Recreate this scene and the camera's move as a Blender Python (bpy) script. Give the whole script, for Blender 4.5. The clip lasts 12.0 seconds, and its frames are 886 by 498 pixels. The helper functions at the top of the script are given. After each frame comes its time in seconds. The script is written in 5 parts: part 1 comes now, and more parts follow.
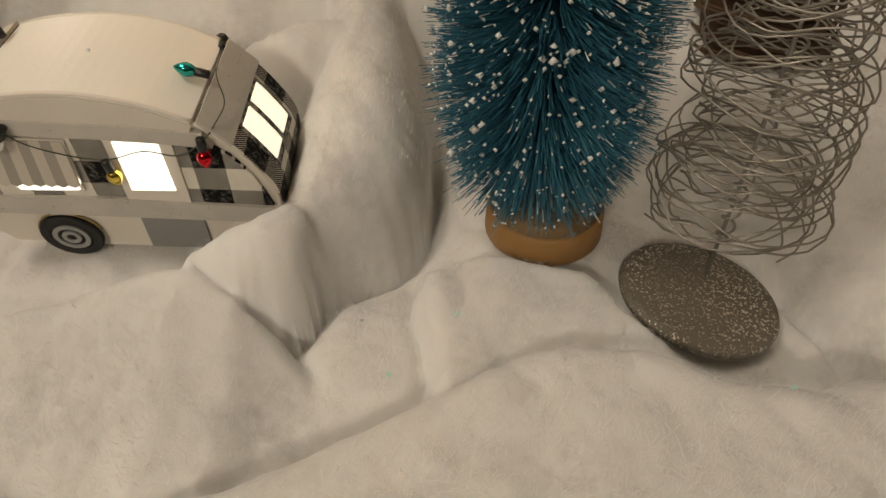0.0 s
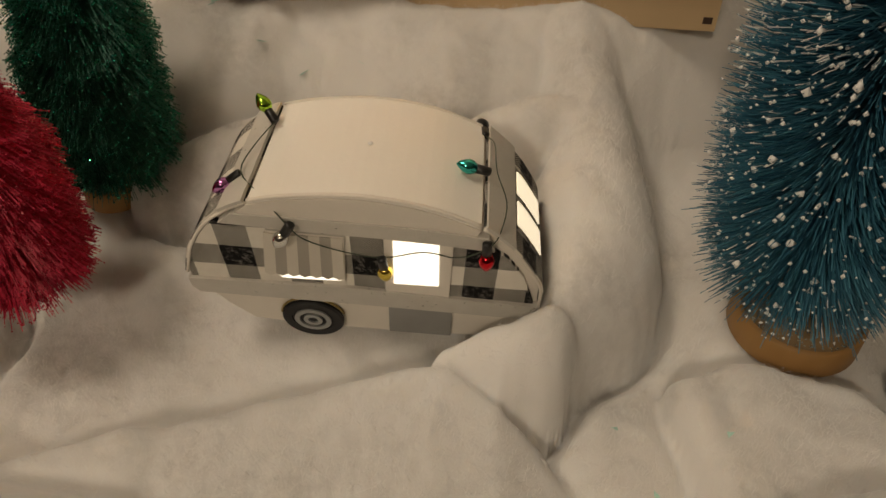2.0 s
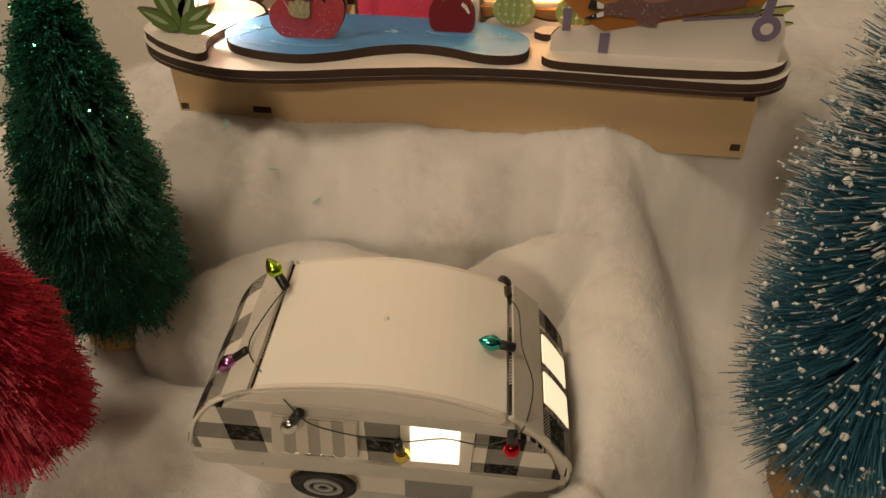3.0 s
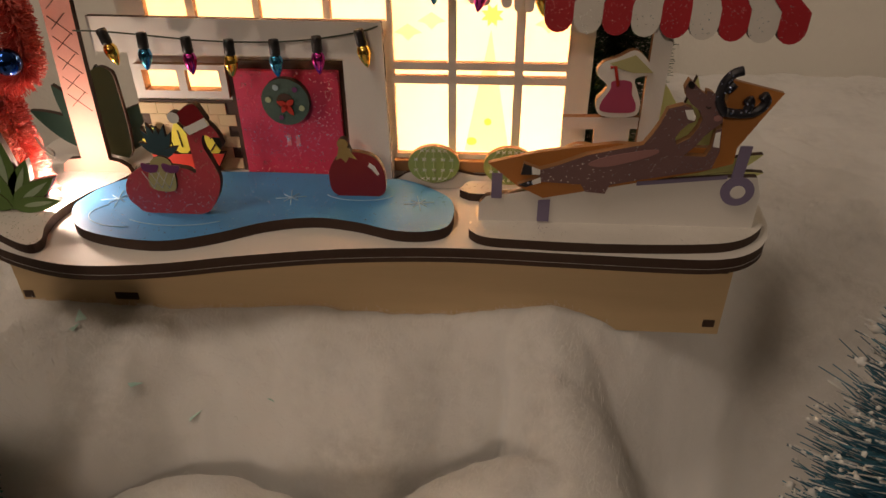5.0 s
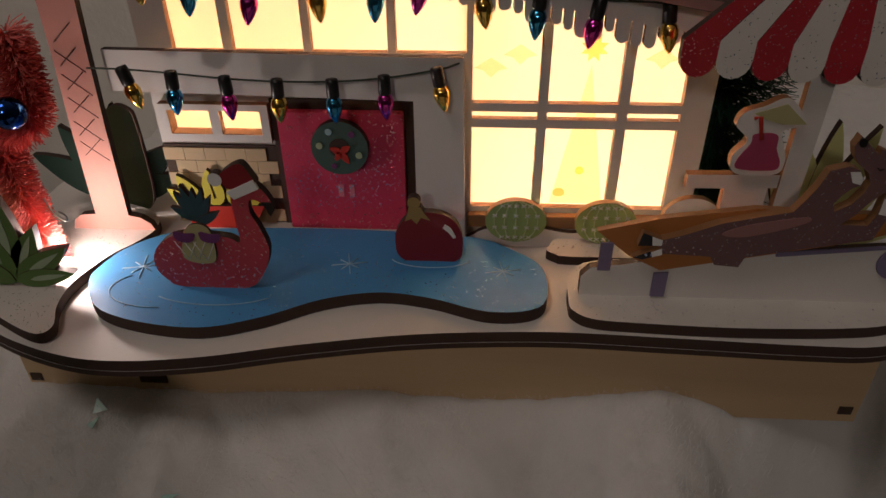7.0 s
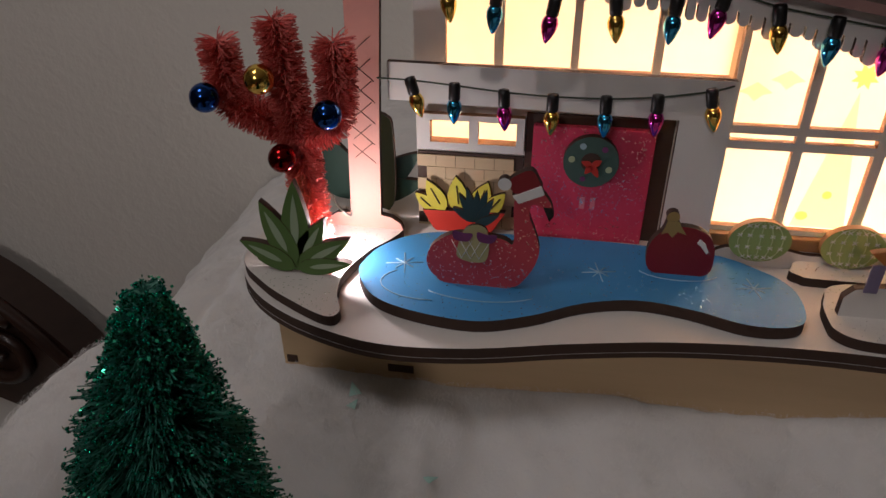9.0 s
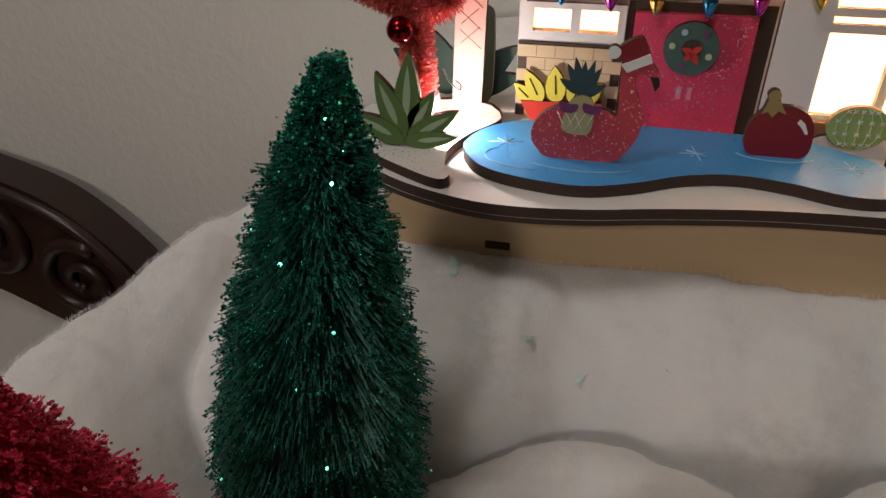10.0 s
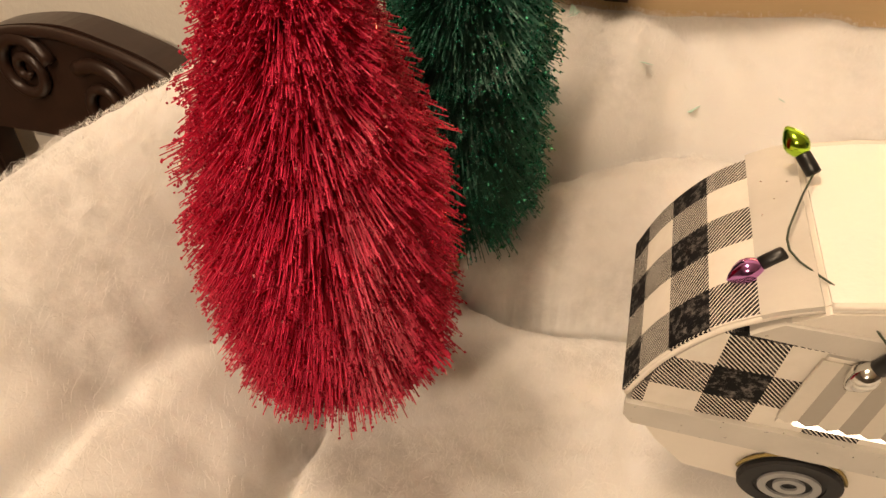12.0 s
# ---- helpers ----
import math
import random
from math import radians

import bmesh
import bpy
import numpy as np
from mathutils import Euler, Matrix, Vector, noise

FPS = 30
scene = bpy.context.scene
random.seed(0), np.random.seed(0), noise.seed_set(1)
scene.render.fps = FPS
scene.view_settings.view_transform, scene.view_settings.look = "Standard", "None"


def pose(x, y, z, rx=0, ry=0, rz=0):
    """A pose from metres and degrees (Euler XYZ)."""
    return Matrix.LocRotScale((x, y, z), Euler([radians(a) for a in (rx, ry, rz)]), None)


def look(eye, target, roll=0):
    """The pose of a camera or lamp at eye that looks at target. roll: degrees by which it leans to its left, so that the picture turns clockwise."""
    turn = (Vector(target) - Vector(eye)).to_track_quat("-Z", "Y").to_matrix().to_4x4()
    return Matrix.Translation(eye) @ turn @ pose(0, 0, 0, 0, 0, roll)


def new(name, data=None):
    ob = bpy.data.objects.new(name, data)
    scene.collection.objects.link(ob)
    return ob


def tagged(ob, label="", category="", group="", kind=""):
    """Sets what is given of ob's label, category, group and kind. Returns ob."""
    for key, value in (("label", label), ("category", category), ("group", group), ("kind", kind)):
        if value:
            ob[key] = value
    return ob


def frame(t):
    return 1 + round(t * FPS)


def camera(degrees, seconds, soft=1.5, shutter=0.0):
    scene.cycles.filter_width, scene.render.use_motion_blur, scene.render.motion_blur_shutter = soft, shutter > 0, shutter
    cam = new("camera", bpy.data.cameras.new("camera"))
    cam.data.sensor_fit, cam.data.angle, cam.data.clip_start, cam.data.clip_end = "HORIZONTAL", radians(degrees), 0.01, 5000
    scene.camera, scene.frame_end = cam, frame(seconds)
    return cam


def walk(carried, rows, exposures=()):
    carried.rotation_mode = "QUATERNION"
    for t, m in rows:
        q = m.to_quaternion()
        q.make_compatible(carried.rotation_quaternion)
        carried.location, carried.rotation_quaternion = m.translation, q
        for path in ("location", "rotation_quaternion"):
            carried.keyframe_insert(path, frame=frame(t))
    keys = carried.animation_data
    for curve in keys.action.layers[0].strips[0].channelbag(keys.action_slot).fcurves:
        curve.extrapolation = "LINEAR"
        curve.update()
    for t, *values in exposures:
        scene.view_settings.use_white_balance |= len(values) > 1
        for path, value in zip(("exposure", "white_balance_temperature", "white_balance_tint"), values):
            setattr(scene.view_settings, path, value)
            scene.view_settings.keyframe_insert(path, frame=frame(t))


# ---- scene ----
cam = camera(65.2, 12.0)
PATH = [
    (0, (0.008, 0.046, 0.269), (-0.062, 1.543, -1.055), 0.8),
    (0.5, (-0.022, 0.045, 0.265), (-0.112, 1.524, -1.079), 0.7),
    (1, (-0.045, 0.043, 0.265), (-0.17, 1.518, -1.081), 0.5),
    (1.5, (-0.064, 0.054, 0.269), (-0.232, 1.521, -1.08), 0.3),
    (2, (-0.078, 0.073, 0.287), (-0.283, 1.564, -1.03), 0.4),
    (2.5, (-0.085, 0.09, 0.298), (-0.328, 1.613, -0.976), -0.1),
    (3, (-0.087, 0.112, 0.311), (-0.335, 1.679, -0.906), -0.3),
    (3.5, (-0.08, 0.142, 0.318), (-0.296, 1.75, -0.853), -0.7),
    (5.5, (-0.086, 0.221, 0.321), (-0.196, 1.904, -0.754), -0.4),
    (6, (-0.095, 0.239, 0.321), (-0.194, 1.911, -0.773), -0.5),
    (6.5, (-0.1, 0.2495, 0.319), (-0.193, 1.919, -0.781), -0.6),
    (7, (-0.119, 0.2555, 0.322), (-0.222, 1.918, -0.789), -0.5),
    (7.2, (-0.126, 0.256, 0.322), (-0.232, 1.922, -0.783), -0.5),
    (8.8, (-0.179, 0.239, 0.327), (-0.435, 1.925, -0.719), -0.4),
    (9, (-0.183, 0.234, 0.324), (-0.477, 1.912, -0.724), -0.4),
    (9.5, (-0.192, 0.217, 0.308), (-0.536, 1.875, -0.757), -0.3),
    (10, (-0.198, 0.197, 0.296), (-0.608, 1.828, -0.787), -0.6),
    (10.5, (-0.203, 0.186, 0.282), (-0.648, 1.756, -0.874), -0.6),
    (11, (-0.207, 0.172, 0.269), (-0.693, 1.708, -0.916), -0.9),
    (11.5, (-0.204, 0.156, 0.256), (-0.748, 1.652, -0.954), -2.6),
    (12, (-0.198, 0.128, 0.237), (-0.782, 1.624, -0.956), -2.0),
]
EXPOSURES = [(0, -0.65, 6500, 10), (1.5, -1.03, 6700, 11), (2.5, -0.98, 7400, 13), (3.5, -0.95, 7700, 15), (5.5, -1.92, 6700, 20), (6.5, -2.3, 6200, 20), (7.2, -2.42, 5900, 20), (9, -2.02, 5500, 19), (9.5, -1.65, 5400, 18), (10, -1.3, 5600, 14), (10.5, -0.9, 6400, 11), (11, -0.5, 7300, 15), (11.5, -0.05, 7900, 19), (12, 0.12, 8100, 20)]
walk(cam, [(t, look(eye, target, roll)) for t, eye, target, roll in PATH], EXPOSURES)

# world, room light
world = bpy.data.worlds.new("room_dusk")
scene.world = world
world.use_nodes = True
world.node_tree.nodes["Background"].inputs[0].default_value = (0.9, 0.85, 0.8, 1)
world.node_tree.nodes["Background"].inputs[1].default_value = 0.01


def lamp(name, kind, place, watts, colour, size=0.01, aim=None):
    data = bpy.data.lights.new(name, kind)
    data.energy, data.color = watts, colour
    if kind == "AREA":
        data.shape, data.size = "DISK", size
    else:
        data.shadow_soft_size = size
    ob = new(name, data)
    ob.matrix_world = look(place, aim) if aim else Matrix.Translation(place)
    return ob


WARM = (1.0, 0.82, 0.68)
# both ceiling lamps are unseen additions; the second brightens faces turned to the camera
lamp("ceiling_lamp_light", "AREA", (-0.66, 0.02, 1.50), 12, (1.0, 0.86, 0.68), 0.42, (-0.1, 0.25, 0.1))
lamp("ceiling_lamp_light", "AREA", (-0.60, -1.80, 1.50), 31, (1.0, 0.86, 0.68), 0.28, (-0.1, 0.25, 0.1))
lamp("house_led_light", "POINT", (-0.064, 0.500, 0.200), 16, (1.0, 0.84, 0.72), 0.004)
lamp("house_led_light", "POINT", (-0.150, 0.510, 0.252), 5.4, WARM, 0.004)
lamp("house_led_light", "POINT", (-0.214, 0.509, 0.222), 1.5, WARM, 0.003)
lamp("cactus_led_light", "POINT", (-0.2600, 0.4430, 0.1960), 0.34, (1.0, 0.82, 0.66), 0.0025)


# ---- materials ----
class Nodes:
    def __init__(self, name):
        self.mat = bpy.data.materials.new(name)
        self.mat.use_nodes = True
        self.tree = self.mat.node_tree
        self.bsdf = self.tree.nodes["Principled BSDF"]
        self.out = self.tree.nodes["Material Output"]
        self.coord = self.tree.nodes.new("ShaderNodeTexCoord").outputs["Object"]

    def node(self, kind, **inputs):
        n = self.tree.nodes.new(kind)
        for key, value in inputs.items():
            key = key.replace("_", " ")
            self.put(n.inputs[key], value)
        return n

    def put(self, socket, value):
        if hasattr(value, "is_linked"):
            self.tree.links.new(value, socket)
        else:
            socket.default_value = value

    def noise(self, scale, detail=4, rough=0.6):
        n = self.node("ShaderNodeTexNoise", Vector=self.coord, Scale=scale, Detail=detail, Roughness=rough)
        return n.outputs["Fac"]

    def ramp(self, fac, stops):
        n = self.node("ShaderNodeValToRGB", Fac=fac)
        cr = n.color_ramp
        while len(cr.elements) < len(stops):
            cr.elements.new(0.5)
        for el, (p, c) in zip(cr.elements, stops):
            el.position, el.color = p, (*c, 1) if len(c) == 3 else c
        return n.outputs["Color"]

    def mix(self, fac, a, b, blend="MIX"):
        n = self.tree.nodes.new("ShaderNodeMix")
        n.data_type, n.blend_type = "RGBA", blend
        self.put(n.inputs[0], fac)
        self.put(n.inputs[6], a if hasattr(a, "is_linked") else (*a, 1))
        self.put(n.inputs[7], b if hasattr(b, "is_linked") else (*b, 1))
        return n.outputs[2]

    def math(self, op, a, b=0.0, c=0.0):
        n = self.tree.nodes.new("ShaderNodeMath")
        n.operation = op
        for s, v in zip(n.inputs, (a, b, c)):
            self.put(s, v)
        return n.outputs[0]

    def bump(self, height, strength, distance):
        n = self.node("ShaderNodeBump", Height=height, Strength=strength, Distance=distance)
        self.put(self.bsdf.inputs["Normal"], n.outputs["Normal"])
        return n

    def set(self, **inputs):
        for key, value in inputs.items():
            self.put(self.bsdf.inputs[key.replace("_", " ")], value)
        return self


def shade(c, k):
    return tuple(min(1.0, v * k) for v in c)


def painted(name, colour, rough=0.6, metal=0.0, scale=180, vary=0.12, relief=0.25, depth=0.0003, sheen=0.0):
    """Paint, card or plastic: two scales of tone and a fine relief."""
    n = Nodes(name)
    big, small = n.noise(scale * 0.12, 3), n.noise(scale * 4, 3)
    tone = n.mix(big, shade(colour, 1 - vary), shade(colour, 1 + vary))
    tone = n.mix(n.math("MULTIPLY", small, 0.35), tone, shade(colour, 1 - 1.6 * vary))
    n.set(Base_Color=tone, Roughness=n.math("MULTIPLY_ADD", big, 0.15, rough - 0.07), Metallic=metal)
    if sheen:
        n.set(Sheen_Weight=sheen)
    n.bump(small, relief, depth)
    return n.mat


def glitter(name, colour, amount=0.06, size=1500, rough=0.55, fleck=(1.0, 0.9, 0.9), relief=0.3):
    """Paint with loose metallic flecks that catch the light one by one."""
    n = Nodes(name)
    cell = n.node("ShaderNodeTexVoronoi", Vector=n.coord, Scale=size)
    pick = n.node("ShaderNodeSeparateColor", Color=cell.outputs["Color"])
    on = n.math("GREATER_THAN", pick.outputs[0], 1 - amount)
    big = n.noise(60, 4)
    tone = n.mix(big, shade(colour, 0.82), shade(colour, 1.12))
    n.set(Base_Color=n.mix(on, tone, fleck), Metallic=n.math("MULTIPLY", on, 0.9),
          Roughness=n.math("MULTIPLY_ADD", on, 0.25 - rough, rough))
    tilt = n.math("ADD", n.math("MULTIPLY", pick.outputs[1], on), n.math("MULTIPLY", n.noise(900, 2), 0.3))
    n.bump(tilt, relief, 0.0006)
    return n.mat


def birch(name, colour, along="X"):
    n = Nodes(name)
    m = n.node("ShaderNodeMapping", Vector=n.coord)
    m.inputs["Scale"].default_value = (14, 160, 160) if along == "X" else (160, 160, 14)
    g = n.node("ShaderNodeTexNoise", Vector=m.outputs[0], Scale=1.0, Detail=5, Roughness=0.65).outputs["Fac"]
    tone = n.mix(g, shade(colour, 0.86), shade(colour, 1.1))
    tone = n.mix(n.math("MULTIPLY", n.noise(25, 3), 0.4), tone, shade(colour, 0.85))
    n.set(Base_Color=tone, Roughness=0.6)
    n.bump(g, 0.15, 0.0003)
    return n.mat


def plain_glass(name, colour):
    """Thin frosted sheet that passes and scatters light from behind."""
    n = Nodes(name)
    t = n.node("ShaderNodeBsdfTranslucent", Color=(*colour, 1))
    d = n.node("ShaderNodeBsdfDiffuse", Color=(*shade(colour, 0.9), 1))
    m = n.node("ShaderNodeMixShader", Fac=0.35)
    n.tree.links.new(t.outputs[0], m.inputs[1])
    n.tree.links.new(d.outputs[0], m.inputs[2])
    n.tree.links.new(m.outputs[0], n.out.inputs["Surface"])
    return n.mat


def tinted_film(name, colour):
    """A faint print on the sheet: it only tints what shows through."""
    n = Nodes(name)
    t = n.node("ShaderNodeBsdfTransparent", Color=(*colour, 1))
    n.tree.links.new(t.outputs[0], n.out.inputs["Surface"])
    return n.mat


def lit_pane(name, colour, strength):
    n = Nodes(name)
    n.set(Base_Color=(*colour, 1), Emission_Color=(*colour, 1), Emission_Strength=strength)
    return n.mat


def gingham(name, size, lift=(0, 0)):
    """Buffalo check: black where both bands cross, twill hatch where one runs, cream elsewhere."""
    n = Nodes(name)
    uv = n.node("ShaderNodeUVMap")
    sep = n.node("ShaderNodeSeparateXYZ", Vector=uv.outputs[0])

    def band(s, shift):
        f = n.math("FRACT", n.math("MULTIPLY_ADD", s, 0.5 / size, shift))
        return n.math("LESS_THAN", f, 0.5)

    a, b = band(sep.outputs[0], lift[0]), band(sep.outputs[1], lift[1])
    both, one = n.math("MULTIPLY", a, b), n.math("MAXIMUM", a, b)
    diag = n.math("FRACT", n.math("MULTIPLY", n.math("ADD", sep.outputs[0], sep.outputs[1]), 820))
    hatch = n.math("MULTIPLY", one, n.math("LESS_THAN", diag, 0.66))
    ink = n.math("MAXIMUM", both, hatch)
    cream = n.mix(n.noise(200, 4), (0.70, 0.66, 0.58), (0.85, 0.82, 0.75))
    black = n.mix(n.ramp(n.noise(420, 5, 0.75), [(0.50, (0, 0, 0)), (0.66, (1, 1, 1))]), (0.006, 0.006, 0.007), (0.17, 0.16, 0.15))
    n.set(Base_Color=n.mix(ink, cream, black), Roughness=0.75)
    n.put(n.bsdf.inputs["Specular IOR Level"], 0.12)
    n.bump(n.noise(1500, 3), 0.3, 0.0002)
    return n.mat


def snow_material():
    n = Nodes("white_fibre_batting")
    big, mid, fine = n.noise(9, 3), n.noise(70, 5, 0.7), n.noise(900, 4, 0.75)
    m = n.node("ShaderNodeMapping", Vector=n.coord)
    m.inputs["Scale"].default_value = (170, 130, 160)
    strand = n.node("ShaderNodeTexNoise", Vector=m.outputs[0], Scale=2.0, Detail=5, Roughness=0.65, Distortion=0.6).outputs["Fac"]
    tone = n.mix(big, (0.70, 0.69, 0.67), (0.80, 0.79, 0.77))
    thin = n.math("MULTIPLY", n.ramp(n.noise(14, 3), [(0.46, (0, 0, 0)), (0.66, (1, 1, 1))]), n.ramp(n.noise(150, 6, 0.7), [(0.35, (0, 0, 0)), (0.75, (1, 1, 1))]))
    tone = n.mix(n.math("MULTIPLY", thin, 0.75), tone, (0.46, 0.45, 0.43))
    tone = n.mix(n.math("MULTIPLY", n.ramp(mid, [(0.5, (0, 0, 0)), (0.85, (1, 1, 1))]), 0.18), tone, (0.62, 0.61, 0.59))
    n.set(Base_Color=tone, Roughness=1.0, Sheen_Weight=0.25, Sheen_Roughness=0.6, Subsurface_Weight=0.7, Subsurface_Scale=0.007, Subsurface_Radius=(1.0, 0.9, 0.8))
    n.put(n.bsdf.inputs["Specular IOR Level"], 0.05)
    h = n.math("ADD", n.math("MULTIPLY", strand, 0.5), n.math("MULTIPLY", fine, 0.6))
    n.bump(h, 0.24, 0.0015)
    return n.mat


def plaster():
    n = Nodes("orange_peel_wall_paint")
    a, b = n.noise(90, 3, 0.5), n.noise(260, 2, 0.5)
    lumps = n.ramp(n.math("ADD", n.math("MULTIPLY", a, 0.7), n.math("MULTIPLY", b, 0.3)), [(0.42, (0, 0, 0)), (0.62, (1, 1, 1))])
    tone = n.mix(n.noise(2.0, 3), (0.84, 0.81, 0.74), (0.88, 0.85, 0.78))
    n.set(Base_Color=tone, Roughness=0.75)
    n.bump(lumps, 0.35, 0.0014)
    return n.mat


# made-up dark tone for the unseen walls, to weaken bounced light
def unseen_wall_paint():
    n = Nodes("unseen_wall_dark_taupe")
    n.set(Base_Color=n.mix(n.noise(3, 3), (0.20, 0.175, 0.15), (0.25, 0.22, 0.19)), Roughness=0.8)
    n.bump(n.noise(120, 3), 0.3, 0.001)
    return n.mat


def dark_wood():
    n = Nodes("dark_carved_wood")
    g = n.noise(30, 5, 0.7)
    n.set(Base_Color=n.mix(g, (0.013, 0.007, 0.005), (0.055, 0.027, 0.019)), Roughness=0.32)
    n.bump(n.noise(220, 4), 0.25, 0.0006)
    return n.mat


def bristle_mat(name, dark, light, rough=0.5, sheen=0.0):
    n = Nodes(name)
    isl = n.node("ShaderNodeNewGeometry").outputs["Random Per Island"]
    n.set(Base_Color=n.mix(isl, dark, light), Roughness=rough)
    if sheen:
        n.set(Sheen_Weight=sheen)
    return n.mat


SNOW = snow_material()
FIBRE = painted("white_batting_fibre", (0.80, 0.79, 0.77), 0.9, vary=0.02)
WALL = plaster()
ROOM = unseen_wall_paint()
WOOD_DARK = dark_wood()
BURNT = painted("laser_burnt_edge", (0.052, 0.026, 0.016), 0.7, scale=300, vary=0.35)
BIRCH = birch("birch_plywood", (0.58, 0.42, 0.24))
BIRCH_BROWN = birch("warm_brown_ply_edge", (0.30, 0.15, 0.06))
WHITE = painted("matt_white_painted_ply", (0.72, 0.69, 0.65), 0.6, scale=220, vary=0.06)
WHITE_GLIT = glitter("white_glittered_paint", (0.70, 0.67, 0.62), 0.02, 2600, 0.65, (1, 1, 1))
POOL = glitter("pool_blue_paint", (0.055, 0.27, 0.57), 0.010, 2400, 0.5, (0.30, 0.6, 0.7), 0.08)
FROST = painted("frost_white_paint", (0.34, 0.52, 0.66), 0.7)
PINK_GLIT = glitter("pink_glitter_paint", (0.62, 0.045, 0.11), 0.055, 2100, 0.5, (1.0, 0.55, 0.6))
RED_GLIT = glitter("red_glitter_paint", (0.42, 0.020, 0.030), 0.03, 3000, 0.5, (1.0, 0.6, 0.6))
FLAM = glitter("flamingo_pink_glitter", (0.52, 0.055, 0.075), 0.055, 2200, 0.5, (1.0, 0.6, 0.5))
ORN_RED = painted("dark_red_paint", (0.22, 0.010, 0.016), 0.35)
GOLD_PAINT = painted("old_gold_paint", (0.33, 0.24, 0.08), 0.5)
# green of the rear agave, darkened to stand for the shade on it
GREEN_SHADE = painted("shaded_agave_green", (0.022, 0.055, 0.040), 0.6)
GREEN_OL = painted("olive_green_paint", (0.12, 0.15, 0.07), 0.6)
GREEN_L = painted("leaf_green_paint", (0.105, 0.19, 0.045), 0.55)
GREEN_V = painted("pale_leaf_vein_paint", (0.36, 0.46, 0.30), 0.6)
LIME = painted("pale_cactus_green", (0.30, 0.40, 0.13), 0.6)
LIME_V = painted("pale_cactus_lines", (0.62, 0.70, 0.42), 0.6)
YELLOW = painted("yellow_leaf_paint", (0.58, 0.50, 0.04), 0.55)
YEL_PALE = painted("pale_yellow_leaf", (0.60, 0.62, 0.26), 0.6)
RED_POT = painted("red_pot_paint", (0.50, 0.03, 0.015), 0.5)
TEAL_D = painted("dark_teal_paint", (0.03, 0.075, 0.095), 0.6)
WREATH = painted("wreath_green_paint", (0.055, 0.105, 0.085), 0.6)
WREATH_DOT = painted("wreath_pale_dot", (0.42, 0.50, 0.30), 0.5)
WREATH_DOT2 = painted("wreath_blue_dot", (0.35, 0.50, 0.55), 0.5)
PURPLE = painted("purple_paint", (0.16, 0.035, 0.14), 0.5)
LILAC = painted("lilac_paint", (0.20, 0.165, 0.27), 0.6)
ORANGE = painted("orange_board_paint", (0.42, 0.16, 0.035), 0.55)
TAUPE = glitter("mauve_brown_glitter", (0.16, 0.085, 0.085), 0.02, 2800, 0.6, (1, 0.9, 0.85))
TAUPE_L = painted("rosy_belly_paint", (0.33, 0.16, 0.15), 0.6)
BLACK_GLIT = glitter("black_glitter", (0.010, 0.010, 0.016), 0.06, 1500, 0.4, (0.5, 0.6, 0.9))
COCK = painted("raspberry_drink_paint", (0.42, 0.06, 0.13), 0.5)
STRAW_Y = painted("pale_straw_paint", (0.45, 0.42, 0.20), 0.6)
BRICK = painted("tan_brick_ply", (0.56, 0.42, 0.25), 0.7, scale=260, vary=0.14)
BLACK = painted("black_socket_plastic", (0.008, 0.008, 0.008), 0.35)
WIRE_G = painted("green_twist_wire", (0.04, 0.06, 0.035), 0.55)
WIRE_S = painted("silver_wire", (0.42, 0.40, 0.37), 0.38, 0.85, vary=0.25)
WIRE_S2 = painted("old_silver_glitter_wire", (0.40, 0.375, 0.33), 0.45, 0.7, vary=0.35)
WIRE_BR = painted("brown_twig_wire", (0.10, 0.055, 0.032), 0.6, 0.2, vary=0.4)


def foil(name, colour):
    return painted(name, colour, 0.14, 1.0, vary=0.05, relief=0.05)


GOLD, BLUE_F, MAG_F = foil("gold_foil", (0.85, 0.58, 0.12)), foil("blue_foil", (0.06, 0.35, 0.62)), foil("magenta_foil", (0.62, 0.06, 0.42))
LIME_F, TEAL_F, RED_F, VIO_F = foil("lime_foil", (0.42, 0.72, 0.07)), foil("teal_foil", (0.05, 0.50, 0.45)), foil("red_foil", (0.65, 0.02, 0.03)), foil("violet_foil", (0.58, 0.24, 0.58))
PEARL_F, YEL_F, NAVY_F, RUBY_F = foil("silver_foil", (0.75, 0.75, 0.72)), foil("yellow_foil", (0.80, 0.62, 0.12)), foil("navy_foil", (0.02, 0.07, 0.28)), foil("ruby_foil", (0.25, 0.01, 0.01))
SHEET = plain_glass("frosted_yellow_sheet", (1.0, 0.91, 0.74))
SHEET_MOTIF = tinted_film("printed_window_motif", (0.97, 0.90, 0.74))
SHEET_STAR = tinted_film("printed_yellow_star", (1.0, 0.86, 0.45))
CREAM_CARD = painted("cream_glitter_card", (0.80, 0.75, 0.67), 0.6, scale=240, vary=0.08)
ROOF_CARD = painted("smooth_cream_roof_card", (0.89, 0.865, 0.80), 0.5, scale=150, vary=0.05)
GREY_TRIM = glitter("pale_grey_trim", (0.60, 0.575, 0.52), 0.004, 1900, 0.6, (0.6, 0.6, 0.56), 0.6)
GREY_DOOR = glitter("grey_glitter_door", (0.30, 0.30, 0.29), 0.004, 1700, 0.55, (0.6, 0.6, 0.6))
GING_A = gingham("buffalo_check_side", 0.0118, (0.229, 0.581))
GING_B = gingham("buffalo_check_nose_side", 0.0118, (0.521, 0.157))
GING_C = gingham("buffalo_check_ends", 0.0118, (0.0, 0.09))
AWN = painted("striped_awning_grey", (0.40, 0.37, 0.32), 0.6)
